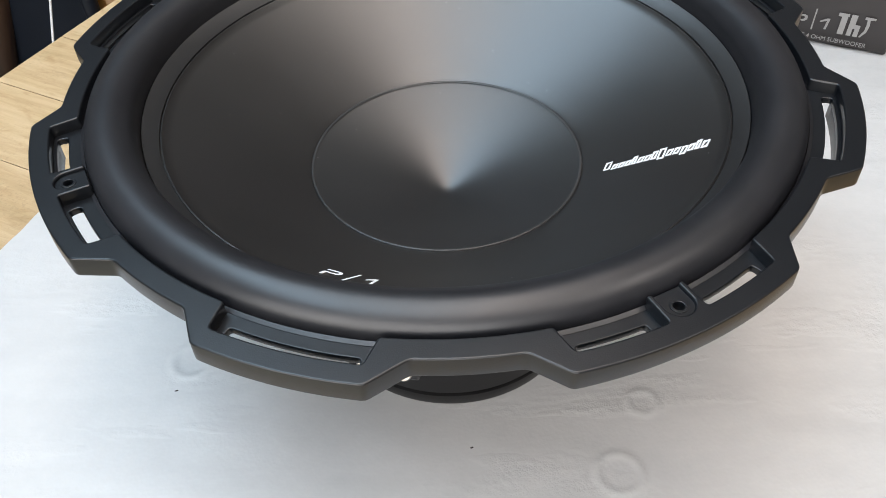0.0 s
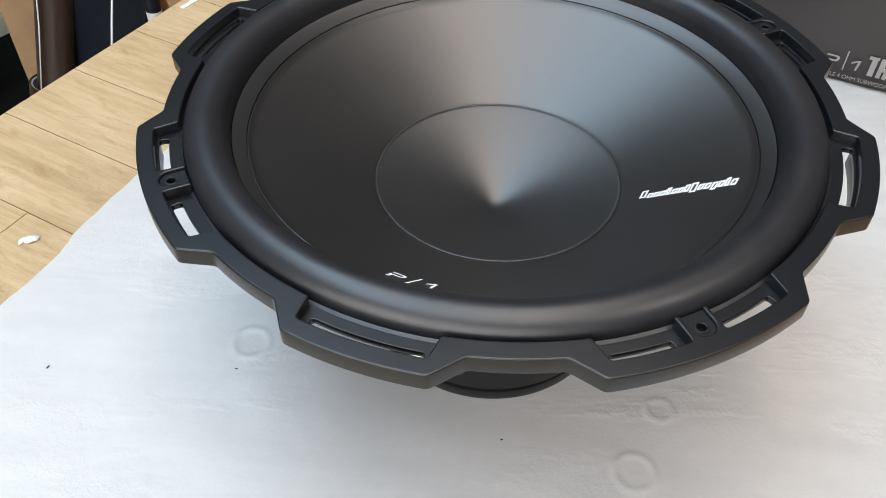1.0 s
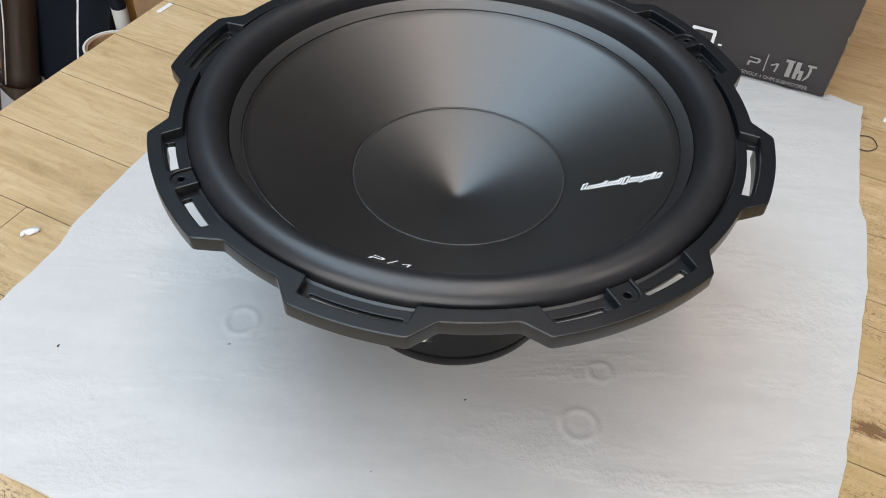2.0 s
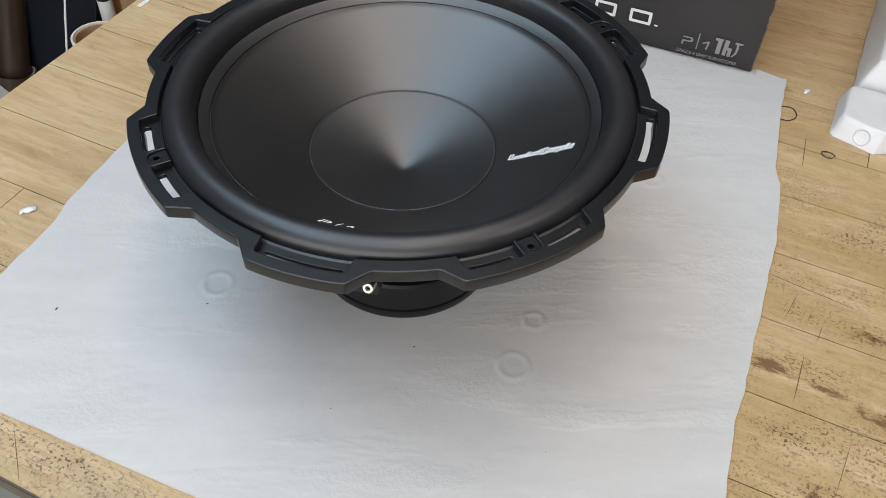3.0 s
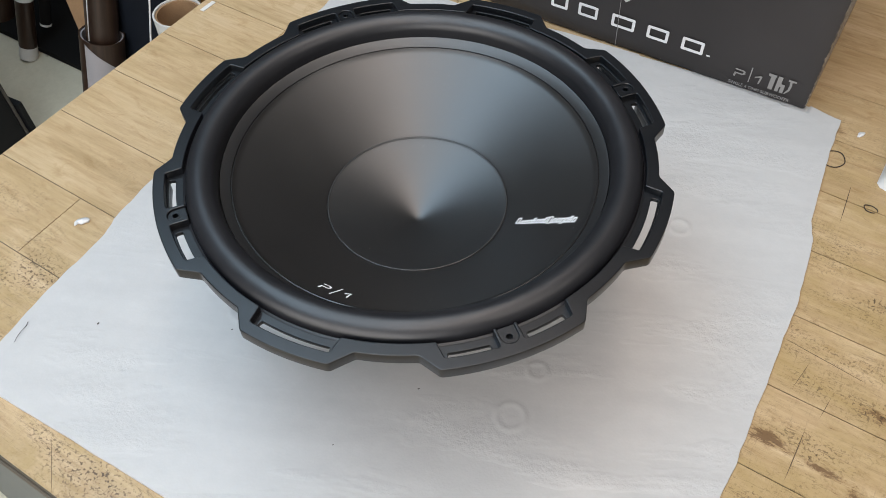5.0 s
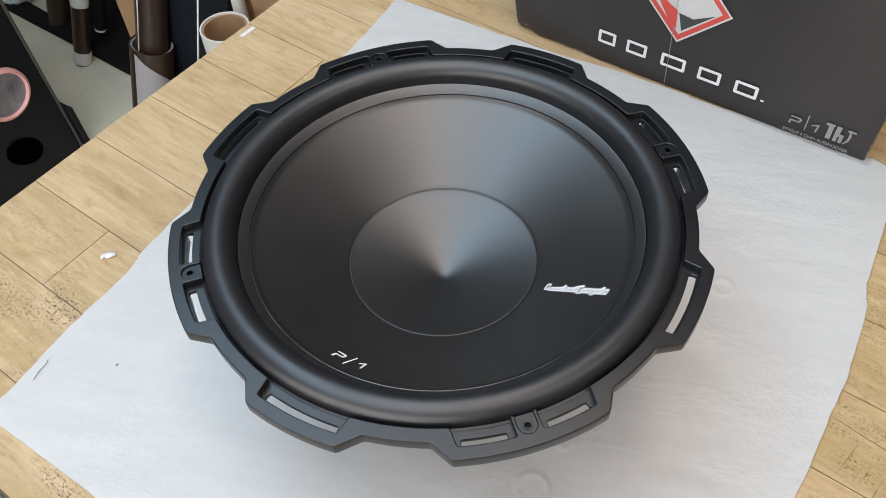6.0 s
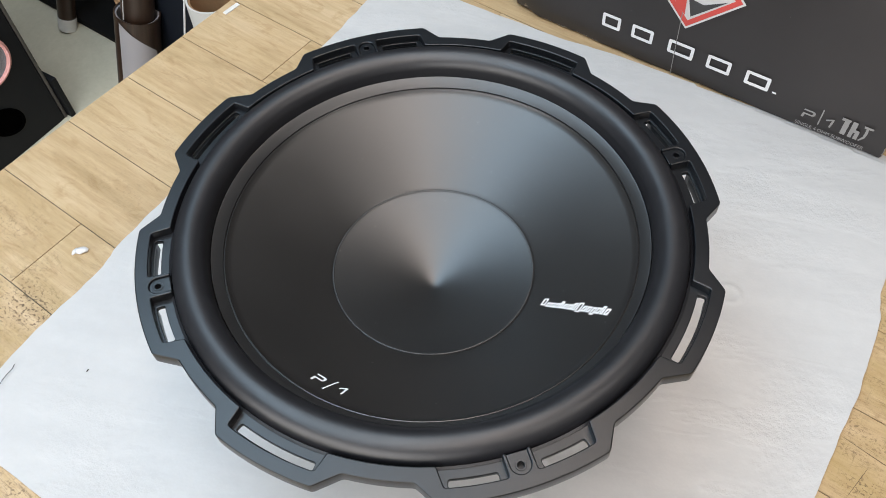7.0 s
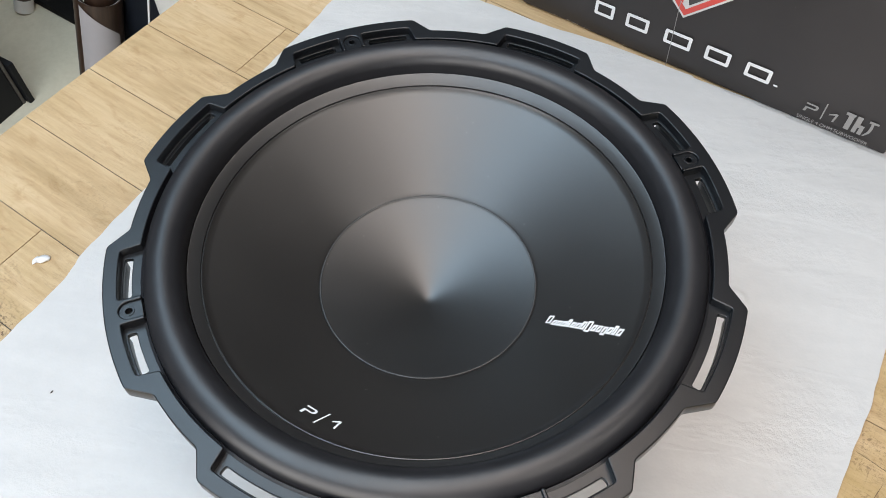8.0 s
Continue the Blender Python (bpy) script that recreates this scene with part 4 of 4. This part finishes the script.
def background():
    # wide walnut sleeve with a smaller roll standing in it
    sleeve = leaning_roll("vinyl_roll", (-0.895, 0.893, FLOOR_Z), (-0.834, 0.934, -0.482), 0.047, MAT_WALNUT,
                          "wide walnut-print vinyl roll standing open on the floor", 0.0025, "vinyl rolls", MAT_ROLL_WHITE)
    # the torn flap shows its pale back
    bm = bmesh.new()
    ring = []
    for i in range(19):
        a = radians(-112 + 130 * i / 18)
        top = 0.274 - 0.115 * (i / 18) ** 1.1
        ring.append([bm.verts.new((0.0490 * math.cos(a) + 0.22 * z, 0.0490 * math.sin(a) + 0.15 * z, z)) for z in (0.002, max(0.006, top))])
    for a, b in zip(ring, ring[1:]):
        bm.faces.new((a[0], b[0], b[1], a[1]))
    flap = part("backing_flap", bm, MAT_ROLL_WHITE, sleeve, "pale backing of the turned vinyl", True)
    flap.matrix_basis = sleeve.matrix_world.inverted() @ Matrix.Translation((-0.895, 0.893, FLOOR_Z))
    leaning_roll("vinyl_roll", (-0.892, 0.895, FLOOR_Z + 0.006), (-0.67, 1.055, 0.25), 0.034, MAT_WALNUT, "tall dark walnut vinyl roll standing in a wider roll", 0.006, "vinyl rolls")
    seam = tube_bm([(-0.842, 0.893, -0.47), (-0.815, 0.915, -0.35), (-0.775, 0.94, -0.15), (-0.70, 0.99, 0.2)], 0.0013, 8)
    tagged(link("cable", seam, MAT_WHITE_PLASTIC, smooth=True), "thin white cable hanging along a vinyl roll", "cable")
    # small roll with paper bands
    small = leaning_roll("vinyl_roll", (-1.205, 1.150, FLOOR_Z + 0.004), (-1.05, 1.28, -0.10), 0.022, MAT_WALNUT, "slim dark vinyl roll with white paper bands", 0.004, "vinyl rolls")
    for z0, z1 in ((0.0, 0.035), (0.165, 0.195)):
        part("paper_band", lathe_bm([(0.0226, z0), (0.0226, z1), (0.0222, z1), (0.0222, z0)], 32, True), MAT_PAPER, small, "white paper band", True, 40)
    thin = leaning_roll("vinyl_roll", (-1.165, 1.215, FLOOR_Z + 0.06), (-1.00, 1.34, -0.05), 0.014, MAT_DARK, "thin dark film roll with a pale end", 0.003, "vinyl rolls")
    part("paper_band", lathe_bm([(0.0145, 0), (0.0145, 0.006), (0.0142, 0.006), (0.0142, 0)], 24, True), MAT_PAPER, thin, "pale paper end", True, 40)
    leaning_roll("vinyl_roll", (-1.335, 1.290, FLOOR_Z + 0.006), (-1.19, 1.44, 0.0), 0.033, MAT_WALNUT, "thick dark walnut vinyl roll leaning at the back", 0.01, "vinyl rolls")
    leaning_roll("vinyl_roll", (-1.12, 1.45, FLOOR_Z + 0.006), (-0.95, 1.62, 0.1), 0.06, MAT_DARK, "thick black vinyl roll leaning at the back", 0.01, "vinyl rolls")
    # dark mat lying along the foot of the rolls
    bm = box_bm(0, 1.15, 0, 0.55, 0, 0.016, 0.004, 2)
    bmesh.ops.subdivide_edges(bm, edges=[e for e in bm.edges if e.calc_length() > 0.3], cuts=16, use_grid_fill=True)
    for v in bm.verts:
        if v.co.z > 0.008:
            v.co.z += 0.008 * (0.5 + noise.noise(v.co * 9))
        if v.co.x < 0.16:
            v.co.y *= 0.08
    tagged(link("floor_mat", bm, MAT_DARK, pose(-1.53, 1.335, FLOOR_Z + 0.0005, 0, 0, -25), True, 40), "dark rubber mat lying on the floor tiles", "mat")
    # navy board, brown board and ochre veneer leaning behind
    m = pose(-0.93, 0.985, FLOOR_Z + 0.001, -7, 13, -26)
    board = tagged(link("panel_board", box_bm(0.035, 0.225, 0, 0.018, 0, 0.95, 0.002), MAT_BLUE_GREY, m), "dark navy coated board leaning on edge", "board")
    trim = tube_bm([(-0.735, 0.775, -0.745), (-0.675, 0.822, -0.45), (-0.644, 0.848, -0.3), (-0.60, 0.885, -0.1), (-0.55, 0.925, 0.1)], 0.002, 8)
    tagged(link("edging_strip", trim, MAT_WHITE_PLASTIC, smooth=True), "thin white plastic edging strip leaning by a board", "strip")
    m = pose(-0.965, 1.05, FLOOR_Z + 0.002, 0, 0, 8)
    tagged(link("cardboard_sheet", box_bm(0, 0.075, 0, 0.012, 0, 1.0, 0.001), MAT_CARD, m), "brown cardboard sheet standing upright", "cardboard")
    # white roll with a cardboard core
    roll = leaning_roll("film_roll", (-0.566, 0.786, FLOOR_Z), (-0.568, 0.785, -0.30), 0.046, MAT_PAPER, "white film roll on a brown cardboard core", 0.0035, "", MAT_CARD)
    m = pose(-0.635, 0.925, FLOOR_Z + 0.001, 0, 0, -10)
    tagged(link("veneer_sheet", box_bm(0.0, 0.20, 0, 0.006, 0, 0.78, 0.001), MAT_OCHRE, m), "ochre veneer sheet leaning upright behind the table", "veneer")
    tube = leaning_roll("film_roll", (-0.585, 0.885, FLOOR_Z), (-0.58, 0.895, 0.12), 0.013, MAT_BLUE_GREY, "slim dark blue film roll standing upright", 0.003)
    part("paper_band", lathe_bm([(0.0136, 0.38), (0.0136, 0.46), (0.0132, 0.46), (0.0132, 0.38)], 24, True), MAT_PAPER, tube, "white paper band", True, 40)
    m = pose(-0.545, 0.865, FLOOR_Z + 0.001, 0, 0, -12)
    tagged(link("cardboard_box", box_bm(0, 0.30, 0, 0.22, 0, 0.62, 0.003), MAT_CARD, m), "plain brown cardboard box standing behind the table", "box")
    # loudspeaker cabinet
    m = pose(-1.060, 0.875, FLOOR_Z, 0, -1.5, 69) @ pose(-0.023, 0, 0)
    cab = empty("tower_speaker", m, "black tower loudspeaker cabinet with a pink-rimmed driver", "loudspeaker")
    part("cabinet", box_bm(-0.30, -0.002, 0.0, 0.30, 0.0, 0.95, 0.003), MAT_BLACKBOX, cab)
    part("edge_trim", box_bm(-0.0018, 0.006, 0.0, 0.018, 0.0, 0.95, 0.002), MAT_TRIM, cab, "worn grey-brown corner trim")
    part("side_foot", box_bm(0.0075, 0.021, -0.012, 0.06, 0.0, 0.116, 0.002), MAT_BLACKBOX, cab)
    face = pose(0, 0, 0, 90, 0, 0)
    drv = part("driver", lathe_bm([(0.0, 0.007), (0.012, 0.009), (0.02, 0.007), (0.044, 0.004), (0.049, 0.006)], 48), MAT_SMOKE, cab, "smoky grey driver", True, 40, pose(-0.095, -0.001, 0.245) @ face)
    part("driver_ring", lathe_bm([(0.0485, 0.0), (0.0485, 0.008), (0.0525, 0.012), (0.058, 0.009), (0.059, 0.0)], 48), MAT_PINK, drv, "pink driver ring", True, 40)
    # no hole: a flat oval whose near-zero black paints the port's inner shade
    port = lathe_bm([(0.037, 0.0), (0.036, 0.003), (0.033, 0.003), (0.031, 0.0008), (0.0, 0.0006)], 40)
    bmesh.ops.scale(port, vec=(1.25, 0.88, 1), verts=port.verts[:])
    part("bass_port", port, MAT_PORT_SHADE, cab, "flat black oval standing for the shaded bass port", True, 40, pose(-0.122, -0.001, 0.097) @ face @ pose(0, 0, 0, 0, 0, -40))


def plastic_bag():
    bm = bmesh.new()
    bmesh.ops.create_icosphere(bm, subdivisions=3, radius=0.055)
    for v in bm.verts:
        k = 1 + 0.35 * noise.noise(v.co * 34)
        v.co = Vector((v.co.x * k, v.co.y * k, max(-0.04, v.co.z * k)))
    tagged(link("plastic_bag", bm, MAT_BAG, pose(-1.505, 1.385, FLOOR_Z + 0.046), True), "crumpled pale blue plastic bag lying at the mat", "bag")


MAT_BAG = plain("pale_blue_plastic", (0.55, 0.62, 0.68), 0.35, vary=0.08)
plastic_bag()
MAT_TRIM = plain("worn_corner_trim", (0.075, 0.068, 0.06), 0.45, vary=0.25, relief=0.05)
# black without gloss, the shade inside the port put into colour
MAT_PORT_SHADE = plain("port_shade_black", (0.001, 0.001, 0.001), 0.9, 0.0, 0.0, relief=0)
background()

# ---------------------------------------------------------------- small things on the table
def crumb(x, y, r, seed, name, label):
    bm = bmesh.new()
    bmesh.ops.create_icosphere(bm, subdivisions=2, radius=r)
    for v in bm.verts:
        k = 1 + 0.45 * noise.noise(v.co * (1.4 / r) + Vector((seed, 0, 0)))
        v.co = Vector((v.co.x * k * 1.5, v.co.y * k * 0.8, v.co.z * 0.55 * k + r * 0.42))
    tagged(link(name, bm, MAT_EPS, pose(x, y, 0.0001, 0, 0, 20 * seed), True), label, "crumb")


crumb(-0.344, 0.043, 0.0042, 1, "foam_crumb", "small torn crumb of white foam on the table")
crumb(-0.350, 0.041, 0.0026, 4, "foam_crumb", "small torn crumb of white foam on the table")
crumb(0.442, 0.249, 0.0034, 2, "foam_crumb", "tiny white foam crumb on the table")


def paper_scrap():
    bm = bmesh.new()
    pts = [(-0.331, 0.393), (-0.326, 0.391), (-0.316, 0.410), (-0.321, 0.413)]
    top = [bm.verts.new((x, y, 0.0012)) for x, y in pts]
    low = [bm.verts.new((x, y, 0.0002)) for x, y in pts]
    bm.faces.new(top)
    for i in range(4):
        bm.faces.new((low[i], low[(i + 1) % 4], top[(i + 1) % 4], top[i]))
    tagged(link("paper_scrap", bm, MAT_PAPER), "small strip of white paper at the table's edge", "paper")


paper_scrap()


def rubber_band(x, y, rx, ry, turn, a1=360):
    pts = [(rx * math.cos(radians(a)) * (1 + 0.08 * math.sin(radians(3 * a))), ry * math.sin(radians(a)), 0.0012) for a in range(0, a1 + 1, 12)]
    tagged(link("rubber_band", tube_bm(pts, 0.0005, 8), MAT_RUBBER_BAND, pose(x, y, 0, 0, 0, turn), True), "dark loop of rubber band lying on the table", "rubber band", "rubber bands")


rubber_band(0.406, 0.209, 0.0135, 0.0115, 30)
rubber_band(0.431, 0.142, 0.0066, 0.0046, -30, 330)


def speck(x, y, z, r, turn):
    bm = bmesh.new()
    bmesh.ops.create_icosphere(bm, subdivisions=1, radius=r)
    for v in bm.verts:
        v.co = Vector((v.co.x * 1.8, v.co.y * 0.8, v.co.z * 0.5))
    tagged(link("grit", bm, MAT_RUBBER_BAND, pose(x, y, z, 0, 0, turn)), "tiny dark speck of grit on the foam sheet", "grit", "specks of grit")


for sx, sy, sr, st in ((0.012, -0.107, 0.0009, 20), (-0.283, -0.073, 0.0012, 70), (-0.161, -0.066, 0.0011, 10), (-0.05, -0.165, 0.0006, 40), (0.11, -0.2, 0.0005, 0)):
    speck(sx, sy, 0.0036, sr * 0.75, st)

fibre = tube_bm([(-0.349, -0.100, 0.0045), (-0.3485, -0.095, 0.0052), (-0.3475, -0.089, 0.005), (-0.345, -0.084, 0.0055), (-0.346, -0.079, 0.0046)], 0.0003, 6)
tagged(link("fibre", fibre, MAT_RUBBER_BAND, smooth=True), "short dark fibre lying on the foam sheet", "fibre")

# ---------------------------------------------------------------- table planks
PLANK_W, PLANK_BASE, PLANK_TURN = 0.0811, -0.0093, -0.52
ENDS = {-4: (0.06, 0.66), -3: (-0.02, 0.58), -2: (-0.356, 0.70), -1: (-0.12, 0.62), 0: (0.12, 0.78), 1: (-0.02, 0.64), 2: (-0.350, 0.55), 3: (0.05, 0.72), 4: (-0.2, 0.368)}


def planks():
    """Vinyl planks of the table top, laid in rows along the table with staggered ends."""
    gap = 0.00045
    k = -4
    while PLANK_BASE + PLANK_W * k < TV1:
        v0, v1 = PLANK_BASE + PLANK_W * k, PLANK_BASE + PLANK_W * (k + 1)
        v0, v1 = max(v0, TV0), min(v1, TV1)
        cuts = [TU0] + list(ENDS.get(k, (-0.3 + 0.37 * (k % 3), 0.45 + 0.21 * (k % 2)))) + [TU1]
        for a, b in zip(cuts, cuts[1:]):
            bm = bmesh.new()
            # rows run slightly aslant of the table's edge
            sl = math.tan(radians(PLANK_TURN))
            pts = []
            for u, v in ((a + gap, v0 + gap), (b - gap, v0 + gap), (b - gap, v1 - gap), (a + gap, v1 - gap)):
                vv = v + sl * u
                pts.append((min(max(u, TU0), TU1), min(max(vv, TV0), TV1)))
            top = [bm.verts.new((u, v, 0.0)) for u, v in pts]
            low = [bm.verts.new((u, v, -0.0026)) for u, v in pts]
            bm.faces.new(top)
            for i in range(4):
                bm.faces.new((low[i], low[(i + 1) % 4], top[(i + 1) % 4], top[i]))
            part("plank", bm, MAT_WOOD, table)
        k += 1


planks()


def knife_cut(u0, v0, u1, v1, w=0.0005):
    """A scored line in the vinyl, its lips a hair proud of the plank."""
    d = Vector((u1 - u0, v1 - v0, 0))
    n = Vector((-d.y, d.x, 0)).normalized() * w
    a = Vector((u0, v0, 0))
    pts = [a, a + d * 0.3 + n, a + d * 0.7 + n * 1.2, a + d, a + d * 0.7 - n * 0.4, a + d * 0.3 - n * 0.6]
    bm = bmesh.new()
    top = [bm.verts.new((p.x, p.y, 0.00025)) for p in pts]
    low = [bm.verts.new((p.x, p.y, -0.001)) for p in pts]
    bm.faces.new(top)
    for i in range(6):
        bm.faces.new((low[i], low[(i + 1) % 6], top[(i + 1) % 6], top[i]))
    part("knife_cut", bm, MAT_JOINT, table, "dark knife cut scored in the vinyl")


for cut in ((0.304, 0.338, 0.308, 0.279), (0.345, 0.046, 0.344, -0.008), (0.305, 0.121, 0.376, 0.113, 0.0003), (-0.178, -0.284, -0.140, -0.318, 0.0003),
            (0.36, 0.206, 0.361, 0.199, 0.0009), (0.33, 0.11, 0.324, 0.074, 0.0003), (0.355, 0.085, 0.352, 0.06, 0.0003), (0.39, -0.02, 0.384, -0.075, 0.0003)):
    knife_cut(*cut)
